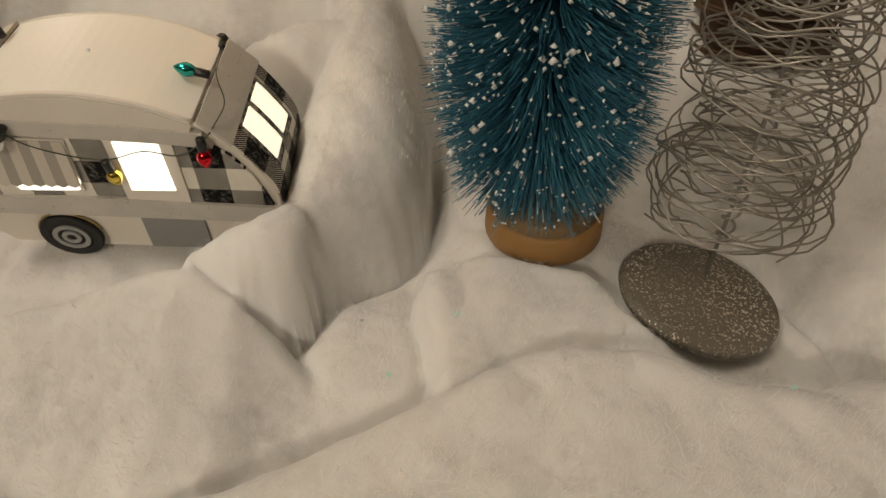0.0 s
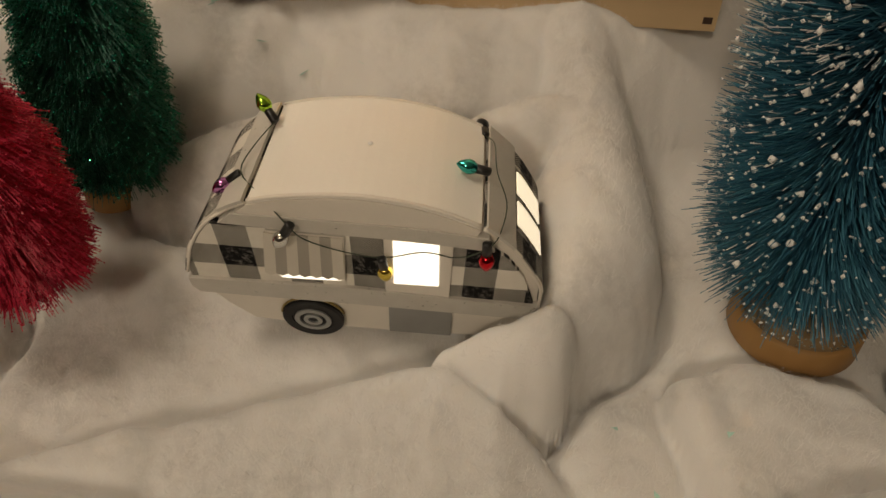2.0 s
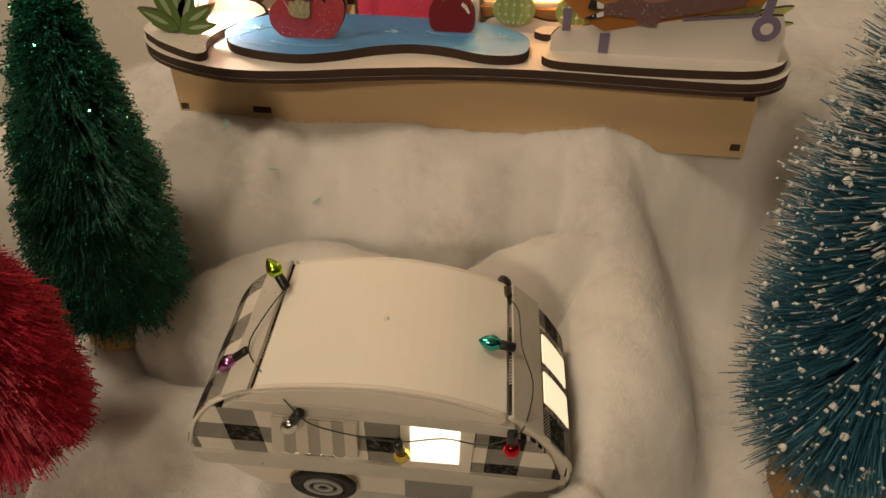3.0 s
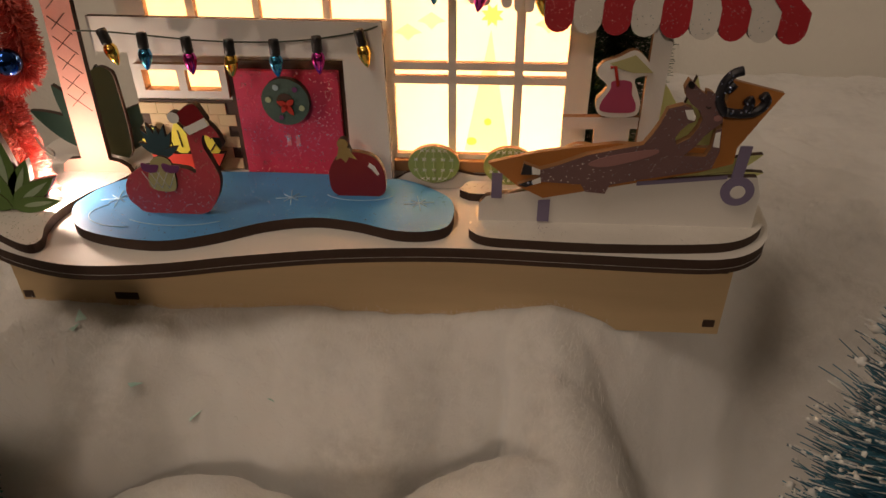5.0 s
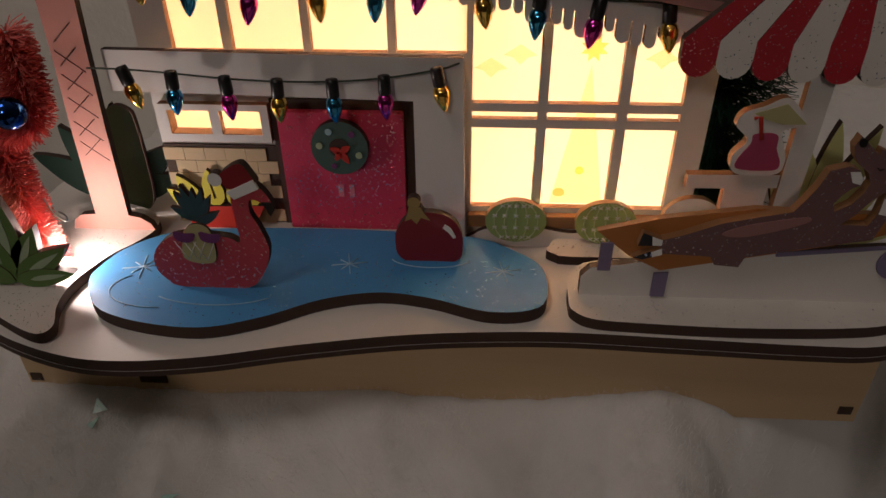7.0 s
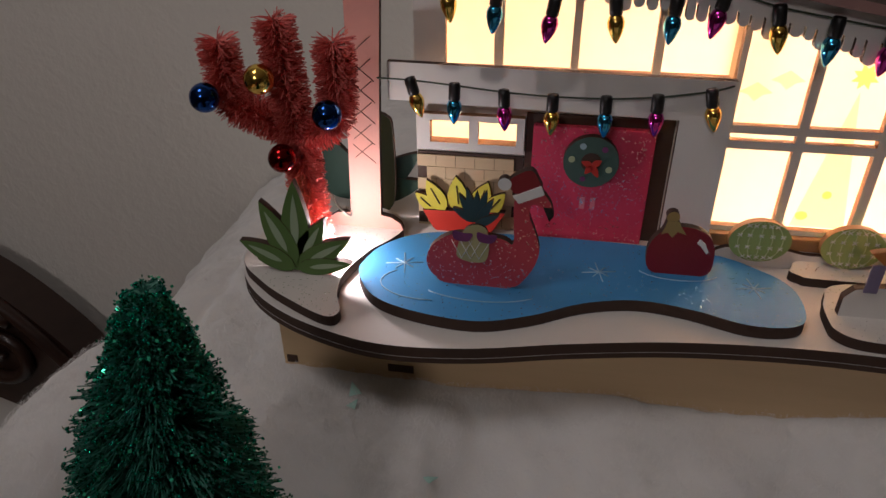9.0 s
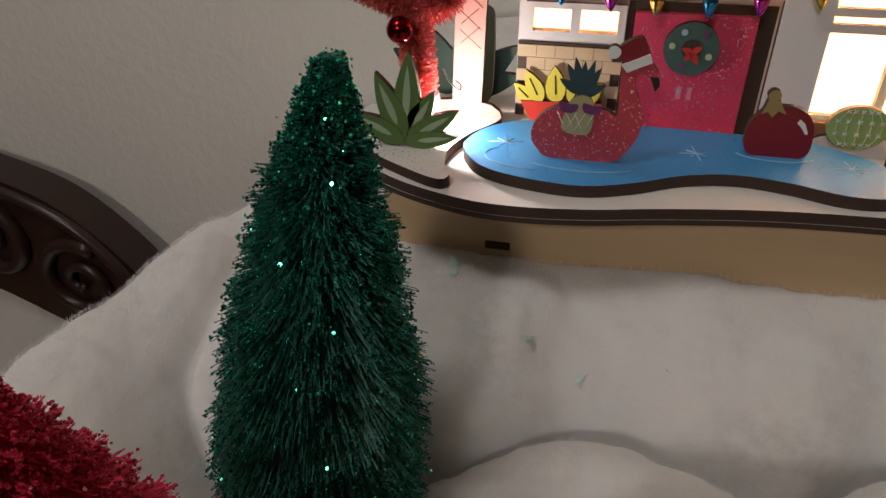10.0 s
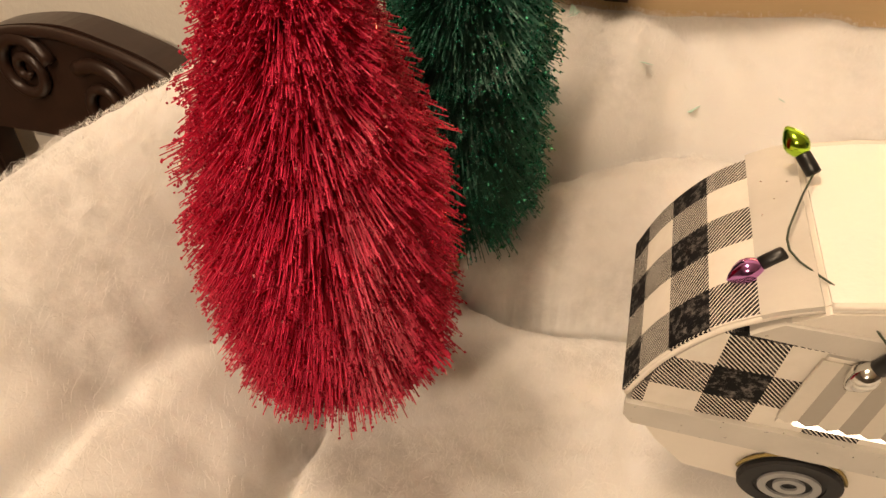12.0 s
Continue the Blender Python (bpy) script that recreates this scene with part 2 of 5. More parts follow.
AWN_W = painted("striped_awning_cream", (0.66, 0.62, 0.54), 0.6)
LIT = lit_pane("lit_warm_window", (1.0, 0.92, 0.76), 3.2)
LIT_NOSE = lit_pane("lit_cream_window", (1.0, 0.90, 0.68), 1.5)
TYRE = painted("black_wheel_card", (0.007, 0.007, 0.008), 0.65)
HUB = painted("grey_hub_card", (0.32, 0.33, 0.33), 0.5)
LOG = birch("raw_wood_slice", (0.40, 0.22, 0.075), "Z")
LOG_TOP = glitter("glitter_dusted_wood", (0.30, 0.20, 0.10), 0.05, 1600, 0.7, (0.6, 0.75, 0.75))
DISC_GLIT = glitter("silver_glitter_disc", (0.15, 0.13, 0.10), 0.16, 1500, 0.6, (0.85, 0.80, 0.70), 0.8)
CRIMP_G, CRIMP_R = foil("green_glitter_crimp", (0.012, 0.25, 0.16)), painted("crimson_glitter_crimp", (0.56, 0.014, 0.055), 0.35, 0.4, vary=0.4)
FLAKE = painted("iridescent_flake", (0.50, 0.80, 0.72), 0.25)
SPARK_G, SPARK_R = foil("green_spark", (0.10, 0.70, 0.42)), foil("red_spark", (0.90, 0.25, 0.30))
BR_BLUE = bristle_mat("teal_blue_bristle", (0.016, 0.090, 0.160), (0.07, 0.26, 0.36))
BR_GREEN = bristle_mat("dark_green_bristle", (0.012, 0.085, 0.062), (0.050, 0.220, 0.155))
BR_RED = bristle_mat("crimson_bristle", (0.50, 0.008, 0.040), (0.88, 0.040, 0.120))
BR_PINK = bristle_mat("coral_tinsel", (0.62, 0.09, 0.08), (0.90, 0.26, 0.21))
BR_GARL = bristle_mat("garland_green", (0.010, 0.045, 0.026), (0.05, 0.15, 0.08))
FROSTED = painted("white_flock", (0.80, 0.80, 0.78), 0.9)
CREAM_UPH = painted("pale_glossy_upholstery", (0.80, 0.79, 0.74), 0.25, scale=40, vary=0.15)


def mottle():
    n = Nodes("mottled_black_check")
    n.set(Base_Color=n.ramp(n.noise(330, 4, 0.7), [(0.44, (0.006, 0.006, 0.007)), (0.56, (0.30, 0.28, 0.25))]), Roughness=0.7)
    return n.mat


MOTTLE = mottle()

# ---- shape helpers ----
def link(name, me, mats, parent=None, smooth=False):
    for m in mats if isinstance(mats, (list, tuple)) else [mats]:
        me.materials.append(m)
    if smooth:
        me.polygons.foreach_set("use_smooth", [True] * len(me.polygons))
    ob = new(name, me)
    if parent:
        ob.parent = parent
    return ob


def solid(name, verts, faces, mats, parent=None, index=None, smooth=False, label=""):
    me = bpy.data.meshes.new(name)
    me.from_pydata([tuple(v) for v in verts], [], [tuple(f) for f in faces])
    if index is not None:
        me.polygons.foreach_set("material_index", index)
    me.update()
    ob = link(name, me, mats, parent, smooth)
    return tagged(ob, label) if label else ob


def part(name, bm, material, parent, label="", smooth=False):
    me = bpy.data.meshes.new(name)
    bm.normal_update()
    bm.to_mesh(me)
    bm.free()
    ob = link(name, me, material, parent, smooth)
    return tagged(ob, label) if label else ob


def thing(name, m, label, category, group=""):
    ob = new(name)
    ob.empty_display_size = 0.02
    ob.matrix_world = m
    return tagged(ob, label, category, group)


def box_bm(x0, y0, z0, x1, y1, z1, bevel=0.0):
    bm = bmesh.new()
    bmesh.ops.create_cube(bm, size=1)
    for v in bm.verts:
        v.co = Vector(((x0 + x1) / 2 + v.co.x * (x1 - x0), (y0 + y1) / 2 + v.co.y * (y1 - y0), (z0 + z1) / 2 + v.co.z * (z1 - z0)))
    if bevel:
        bmesh.ops.bevel(bm, geom=list(bm.edges), offset=bevel, segments=2, affect="EDGES")
    return bm


def box(name, x0, y0, z0, x1, y1, z1, mat, parent=None, bevel=0.0002, label=""):
    return part(name, box_bm(x0, y0, z0, x1, y1, z1, bevel), mat, parent, label)


def spline(pts, n=5, closed=True):
    p = [Vector(q) for q in pts]
    out, m = [], len(p)
    for i in range(m if closed else m - 1):
        a, b, c, d = (p[(i + k) % m] if closed else p[min(max(i + k, 0), m - 1)] for k in (-1, 0, 1, 2))
        for j in range(n):
            t = j / n
            out.append(0.5 * ((2 * b) + (c - a) * t + (2 * a - 5 * b + 4 * c - d) * t * t + (3 * b - a - 3 * c + d) * t ** 3))
    if not closed:
        out.append(p[-1])
    return out


def ring(cx, cz, rx, rz, n=28, turn=0.0):
    c, s = math.cos(radians(turn)), math.sin(radians(turn))
    pts = [(rx * math.cos(2 * math.pi * i / n), rz * math.sin(2 * math.pi * i / n)) for i in range(n)]
    return [(cx + x * c - z * s, cz + x * s + z * c) for x, z in pts]


def leaf(cx, cz, angle, length, width, n=9, blunt=0.75):
    """Outline of a pointed leaf from its foot at (cx, cz)."""
    c, s = math.cos(radians(angle)), math.sin(radians(angle))
    half = [(i / n, 0.5 * math.sin(math.pi * (i / n) ** blunt) ** 0.85) for i in range(n + 1)]
    pts = [(length * u, width * v) for u, v in half] + [(length * u, -width * v) for u, v in half[-2:0:-1]]
    return [(cx + x * c - z * s, cz + x * s + z * c) for x, z in pts]


def cutout(name, pts, face, parent=None, plane="xz", at=0.0, depth=0.003, edge=None, label=""):
    """A laser-cut board: the outline pts, its face to -y (plane xz, from y=at back by depth) or up (plane xy, from z=at up by depth)."""
    pts = [tuple(q)[:2] for q in pts]
    area = sum(a[0] * b[1] - b[0] * a[1] for a, b in zip(pts, pts[1:] + pts[:1]))
    if area < 0:
        pts = pts[::-1]
    n = len(pts)
    if plane == "xz":
        v = [(x, at, z) for x, z in pts] + [(x, at + depth, z) for x, z in pts]
    else:
        v = [(x, y, at + depth) for x, y in pts] + [(x, y, at) for x, y in pts]
    f = [tuple(range(n)), tuple(range(2 * n - 1, n - 1, -1))]
    f += [(i, i + n, (i + 1) % n + n, (i + 1) % n) for i in range(n)]
    return solid(name, v, f, [face, edge or BURNT], parent, [0, 0] + [1] * n, label=label)


def pierced(name, x0, z0, x1, z1, holes, y0, y1, face, parent, edge=None, label=""):
    """A board with rectangular openings through it."""
    xs = sorted({x0, x1, *[h[0] for h in holes], *[h[2] for h in holes]})
    zs = sorted({z0, z1, *[h[1] for h in holes], *[h[3] for h in holes]})
    nx, nz = len(xs), len(zs)

    def full(i, j):
        if not (0 <= i < nx - 1 and 0 <= j < nz - 1):
            return False
        cx, cz = (xs[i] + xs[i + 1]) / 2, (zs[j] + zs[j + 1]) / 2
        return not any(h[0] < cx < h[2] and h[1] < cz < h[3] for h in holes)

    v = [(x, y, z) for y in (y0, y1) for z in zs for x in xs]
    k = lambda i, j, b: b * nx * nz + j * nx + i
    f, mi = [], []
    for i in range(nx - 1):
        for j in range(nz - 1):
            if not full(i, j):
                continue
            f += [(k(i, j, 0), k(i + 1, j, 0), k(i + 1, j + 1, 0), k(i, j + 1, 0)), (k(i, j, 1), k(i, j + 1, 1), k(i + 1, j + 1, 1), k(i + 1, j, 1))]
            mi += [0, 0]
            for di, dj, a, b in ((-1, 0, (i, j + 1), (i, j)), (1, 0, (i + 1, j), (i + 1, j + 1)), (0, -1, (i, j), (i + 1, j)), (0, 1, (i + 1, j + 1), (i, j + 1))):
                if not full(i + di, j + dj):
                    f.append((k(*a, 0), k(*a, 1), k(*b, 1), k(*b, 0)))
                    mi.append(1)
    return solid(name, v, f, [face, edge or BIRCH_BROWN], parent, mi, label=label)


def lathe(name, profile, mat, parent=None, n=20, label="", smooth=True, m=None, caps=True):
    """Profile of (radius, height) turned round z."""
    v, f = [], []
    for r, z in profile:
        v += [(r * math.cos(2 * math.pi * i / n), r * math.sin(2 * math.pi * i / n), z) for i in range(n)]
    for j in range(len(profile) - 1):
        f += [(j * n + i, j * n + (i + 1) % n, (j + 1) * n + (i + 1) % n, (j + 1) * n + i) for i in range(n)]
    if caps:
        f += [tuple(range(n - 1, -1, -1)), tuple(range((len(profile) - 1) * n, len(profile) * n))]
    if m is not None:
        v = [m @ Vector(q) for q in v]
    return solid(name, v, f, mat, parent, smooth=smooth, label=label)


def tube_data(path, r, n=6, taper=1.0):
    path = [Vector(q) for q in path]
    v, f, m = [], [], len(path)
    side = None
    for i, p in enumerate(path):
        d = (path[min(i + 1, m - 1)] - path[max(i - 1, 0)]).normalized()
        if side is None:
            side = d.orthogonal().normalized()
        side = (side - d * side.dot(d)).normalized()
        up = d.cross(side)
        rr = r * (1 + (taper - 1) * i / max(1, m - 1))
        v += [p + rr * (side * math.cos(2 * math.pi * k / n) + up * math.sin(2 * math.pi * k / n)) for k in range(n)]
    for i in range(m - 1):
        f += [(i * n + k, i * n + (k + 1) % n, (i + 1) * n + (k + 1) % n, (i + 1) * n + k) for k in range(n)]
    f += [tuple(range(n - 1, -1, -1)), tuple(range((m - 1) * n, m * n))]
    return v, f


def tube(name, path, r, mat, parent=None, n=6, label="", taper=1.0):
    v, f = tube_data(path, r, n, taper)
    return solid(name, v, f, mat, parent, smooth=True, label=label)


def tubes(name, paths, r, mat, parent=None, n=5, label=""):
    v, f = [], []
    for p in paths:
        a, b = tube_data(p, r, n)
        k = len(v)
        v += a
        f += [tuple(i + k for i in q) for q in b]
    return solid(name, v, f, mat, parent, smooth=True, label=label)


def ball(name, place, r, mat, parent=None, label="", squash=1.0):
    prof = [(max(1e-5, r * math.sin(math.pi * i / 12)), -r * squash * math.cos(math.pi * i / 12)) for i in range(13)]
    return lathe(name, prof, mat, parent, 18, label, m=Matrix.Translation(place))


def bulb(parent, place, colour, lean=(0, 0), size=1.0, label=""):
    """A small foil bulb hanging from a black socket; place is the socket's top."""
    m = Matrix.Translation(place) @ Euler((radians(lean[0]), radians(lean[1]), 0)).to_matrix().to_4x4() @ Matrix.Scale(size, 4)
    s = lathe("socket", [(0.0013, 0.0002), (0.0019, 0), (0.0021, -0.001), (0.0021, -0.0056), (0.0017, -0.0062)], BLACK, parent, 14, m=m)
    lathe("bulb", [(0.0015, -0.0058), (0.0022, -0.0066), (0.0027, -0.0080), (0.0026, -0.0096), (0.0019, -0.0118), (0.0010, -0.0136), (0.0003, -0.0146)], colour, s, 16, label, m=m)
    return s


def bristles(name, starts, mids, ends, r0, r1, mat, parent=None, label=""):
    """Many thin three-sided fibres, each an island of one mesh; arrays of points, all as (n, 3)."""
    n = len(starts)
    d = ends - starts
    d /= np.linalg.norm(d, axis=1)[:, None] + 1e-9
    a = np.cross(d, np.where(np.abs(d[:, 2:3]) > 0.9, [[1.0, 0, 0]], [[0, 0, 1.0]]))
    a /= np.linalg.norm(a, axis=1)[:, None] + 1e-9
    b = np.cross(d, a)
    rows = []
    for p, r in ((starts, r0), (mids, (r0 + r1) / 2), (ends, r1)):
        for k in range(3):
            th = 2 * math.pi * k / 3
            rows.append(p + r * (a * math.cos(th) + b * math.sin(th)))
    v = np.stack(rows, 1).reshape(-1, 3)
    base = np.arange(n)[:, None, None] * 9
    q = np.array([[0, 1, 4, 3], [1, 2, 5, 4], [2, 0, 3, 5], [3, 4, 7, 6], [4, 5, 8, 7], [5, 3, 6, 8]])[None]
    f = (base + q).reshape(-1, 4)
    me = bpy.data.meshes.new(name)
    me.from_pydata(v.tolist(), [], f.tolist())
    ob = link(name, me, mat, parent)
    return tagged(ob, label, kind="stuff")


def flecks(name, places, size, mat, parent=None, label="", rng=None):
    """Tiny square flakes at random tilts."""
    n = len(places)
    a = rng.normal(size=(n, 3))
    a /= np.linalg.norm(a, axis=1)[:, None]
    b = np.cross(a, rng.normal(size=(n, 3)))
    b /= np.linalg.norm(b, axis=1)[:, None]
    s = size * rng.uniform(0.5, 1.2, (n, 1))
    v = np.stack([places - a * s, places + b * s, places + a * s, places - b * s], 1).reshape(-1, 3)
    f = np.arange(4 * n).reshape(-1, 4)
    me = bpy.data.meshes.new(name)
    me.from_pydata(v.tolist(), [], f.tolist())
    return tagged(link(name, me, mat, parent), label, kind="stuff")


def crumbs(name, places, size, mat, parent=None, label="", rng=None):
    """Tiny octahedral lumps of flock."""
    n = len(places)
    s = size * rng.uniform(0.5, 1.3, (n, 1, 1))
    o = np.array([[1, 0, 0], [-1, 0, 0], [0, 1, 0], [0, -1, 0], [0, 0, 1], [0, 0, -1]], float)[None]
    v = (places[:, None] + s * (o + rng.normal(0, 0.18, (n, 6, 3)))).reshape(-1, 3)
    q = np.array([[0, 2, 4], [2, 1, 4], [1, 3, 4], [3, 0, 4], [2, 0, 5], [1, 2, 5], [3, 1, 5], [0, 3, 5]])
    f = (np.arange(n)[:, None, None] * 6 + q[None]).reshape(-1, 3)
    me = bpy.data.meshes.new(name)
    me.from_pydata(v.tolist(), [], f.tolist())
    return tagged(link(name, me, mat, parent, True), label, kind="stuff")


# ---- the room and the table ----
def shell(name, x0, y0, z0, x1, y1, z1, mat, label):
    return tagged(box(name, x0, y0, z0, x1, y1, z1, mat, bevel=0), label, name.split("_")[0], kind="structure")


shell("wall_north", -2.2, 0.80, -0.85, 2.2, 0.92, 1.60, WALL, "cream wall with an orange-peel plaster texture")
# unseen walls, ceiling and floor close the room; dark walls and floor reduce fill
shell("wall_south", -2.2, -3.02, -0.85, 2.2, -2.9, 1.60, ROOM, "unseen plain wall, dark taupe to cut bounce light")
shell("wall_west", -2.32, -3.02, -0.85, -2.2, 0.92, 1.60, ROOM, "unseen plain wall, dark taupe to cut bounce light")
shell("wall_east", 2.2, -3.02, -0.85, 2.32, 0.92, 1.60, ROOM, "unseen plain wall, dark taupe to cut bounce light")
shell("ceiling", -2.32, -3.02, 1.60, 2.32, 0.92, 1.70, WALL, "unseen plain pale ceiling")
shell("floor", -2.32, -3.02, -0.95, 2.32, 0.92, -0.85, BIRCH_BROWN, "unseen warm brown wooden floor")
# glowing fixtures added for the two unseen lamps
DIFFUSER = lit_pane("added_lamp_glow", (1, 0.9, 0.75), 2.0)
for lamp_at in ((-0.66, 0.02, 1.60), (-0.60, -1.80, 1.60)):
    lamp_ob = thing("ceiling_lamp", Matrix.Translation(lamp_at), "unseen round white ceiling lamp, added to light the set", "ceiling lamp")
    lathe("rim", [(0.24, 0), (0.25, -0.01), (0.25, -0.05), (0.235, -0.055), (0.232, -0.03), (0.232, 0)], WHITE, lamp_ob, 40)
    lathe("diffuser", [(0.05, -0.03), (0.15, -0.03), (0.22, -0.028), (0.228, -0.02)], DIFFUSER, lamp_ob, 40)
dresser = thing("sideboard", Matrix.Identity(4), "dark wooden sideboard covered with white batting", "sideboard")
box("top", -0.48, -0.18, -0.03, 0.50, 0.798, 0.0, WOOD_DARK, dresser, 0.004)
box("body", -0.45, -0.15, -0.78, 0.47, 0.79, -0.03, WOOD_DARK, dresser, 0.003)
for lx in (-0.44, 0.42):
    for ly in (-0.14, 0.74):
        box("leg", lx, ly, -0.85, lx + 0.04, ly + 0.04, -0.78, WOOD_DARK, dresser, 0.003)

# ---- the batting that lies as snow ----
SX0, SX1, SY0, SY1, STEP = -0.468, 0.46, -0.15, 0.795, 0.0017


def bump_of(X, Y, cx, cy, rx, ry, turn=0.0):
    c, s = math.cos(radians(turn)), math.sin(radians(turn))
    u, v = (X - cx) * c + (Y - cy) * s, -(X - cx) * s + (Y - cy) * c
    return (u / rx) ** 2 + (v / ry) ** 2


def mound(X, Y, h, *a):
    return h * np.exp(-bump_of(X, Y, *a))


def soft_max(a, b, k):
    return np.logaddexp(a / k, b / k) * k


def roll(X, Y, path, foot, full=0.5):
    """A long fold of batting: height by the distance from a bent centre line whose points carry x, y, top and half width."""
    best = np.full(X.shape, 9.0)
    top, wide = np.zeros(X.shape), np.ones(X.shape)
    pts = spline(path, 4, False)
    for a, b in zip(pts, pts[1:]):
        dx, dy = b[0] - a[0], b[1] - a[1]
        s = np.clip(((X - a[0]) * dx + (Y - a[1]) * dy) / (dx * dx + dy * dy), 0, 1)
        d = np.hypot(X - a[0] - s * dx, Y - a[1] - s * dy)
        near = d < best
        top, wide = np.where(near, a[2] + s * (b[2] - a[2]), top), np.where(near, a[3] + s * (b[3] - a[3]), wide)
        best = np.minimum(best, d)
    q = np.clip(1 - (best / wide) ** 2, 0, None)
    return np.where(q > 0, foot + (top - foot) * q ** full, -1.0)


def brow(u, line):
    """Where the edge of a sheet runs: the second coordinate at u along a bent line."""
    return sum(np.interp(u + o, [p[0] for p in line], [p[1] for p in line]) for o in np.linspace(-0.010, 0.010, 7)) / 7


def flap(s, w, foot, top, fall=0.0):
    """A thick sheet that ends in a rounded edge: s is the distance inside its edge."""
    q = 1 - np.clip(s / w, 0, 1)
    return np.where(s > 0, foot + (top - foot - fall * s) * np.sqrt(1 - q * q), -1.0)


def snow_height(X, Y):
    """Height of the batting: a low sheet, thick folded sheets with rounded edges, and long rolls."""
    g = 0.053 + 0 * X
    g += mound(X, Y, 0.014, -0.14, 0.28, 0.08, 0.04)
    g += mound(X, Y, 0.024, -0.275, 0.325, 0.04, 0.030)
    g += mound(X, Y, -0.006, -0.29, 0.255, 0.05, 0.035)
    g += mound(X, Y, 0.014, 0.045, 0.292, 0.035, 0.03)
    g += mound(X, Y, 0.024, 0.16, 0.62, 0.20, 0.12)
    g += mound(X, Y, 0.008, -0.030, 0.225, 0.030, 0.030)
    k = 0.0016
    # sheet before the camper, highest where it meets the door
    s = 0.85 * (brow(X, ((-0.30, 0.170), (-0.2400, 0.196), (-0.2136, 0.209), (-0.186, 0.2194), (-0.162, 0.2267), (-0.130, 0.2383), (-0.108, 0.2490), (-0.090, 0.2480), (-0.0764, 0.2380), (-0.0660, 0.2270), (-0.050, 0.212), (-0.02, 0.17))) - Y)
    top = np.interp(X, [-0.30, -0.20, -0.14, -0.10, -0.078, -0.066, -0.050, -0.035], [0.068, 0.074, 0.083, 0.091, 0.085, 0.074, 0.061, 0.050])
    h = soft_max(g, flap(s, 0.016, 0.050, top, 0.38), k)
    # thin grey sheet beside it and the plump one under the blue tree
    s = np.minimum(X - brow(Y, ((0.10, 0.0), (0.211, -0.007), (0.243, -0.0112), (0.282, -0.0139), (0.33, -0.012))), brow(X, ((-0.02, 0.255), (0.0162, 0.2712), (0.040, 0.2656), (0.066, 0.262), (0.080, 0.225), (0.10, 0.20))) - Y)
    h = soft_max(h, flap(s, 0.012, 0.050, 0.0725), k)
    # long sheet along the near side, its brow runs slantwise to the silver tree
    s = 0.80 * (brow(X, ((-0.13, 0.122), (-0.085, 0.154), (-0.050, 0.170), (-0.022, 0.183), (0.001, 0.197), (0.024, 0.211), (0.046, 0.2190), (0.0625, 0.2180), (0.077, 0.2105), (0.100, 0.2030), (0.140, 0.2100), (0.22, 0.215), (0.30, 0.19))) - Y)
    top = np.interp(X, [-0.10, -0.05, 0.0, 0.05, 0.10, 0.2], [0.072, 0.077, 0.084, 0.091, 0.089, 0.086])
    h = soft_max(h, flap(s, 0.020, 0.046, top, -0.04), k)
    s = 0.85 * (brow(X, ((-0.34, 0.20), (-0.2286, 0.180), (-0.197, 0.1768), (-0.171, 0.1627), (-0.156, 0.149), (-0.12, 0.128), (-0.09, 0.10))) - Y)
    h = soft_max(h, flap(s, 0.022, 0.050, 0.079), k)
    # bank before the house, its foot tucked under in a crease
    s = 0.9 * (Y - brow(X, ((-0.34, 0.345), (-0.29, 0.340), (-0.233, 0.354), (-0.2065, 0.376), (-0.168, 0.381), (-0.135, 0.372), (-0.122, 0.361), (-0.106, 0.375), (-0.080, 0.3856), (-0.05, 0.392), (-0.015, 0.402), (0.012, 0.420), (0.04, 0.445), (0.10, 0.50))))
    top = np.interp(X, [-0.46, -0.40, -0.36, -0.33, -0.27, -0.20, -0.12, -0.05, -0.025, -0.008, 0.04], [0.02, 0.03, 0.10, 0.138, 0.1415, 0.1390, 0.1425, 0.1470, 0.1465, 0.1385, 0.132])
    h = soft_max(h, flap(s, 0.050, np.minimum(0.078, top - 0.01), top), k)
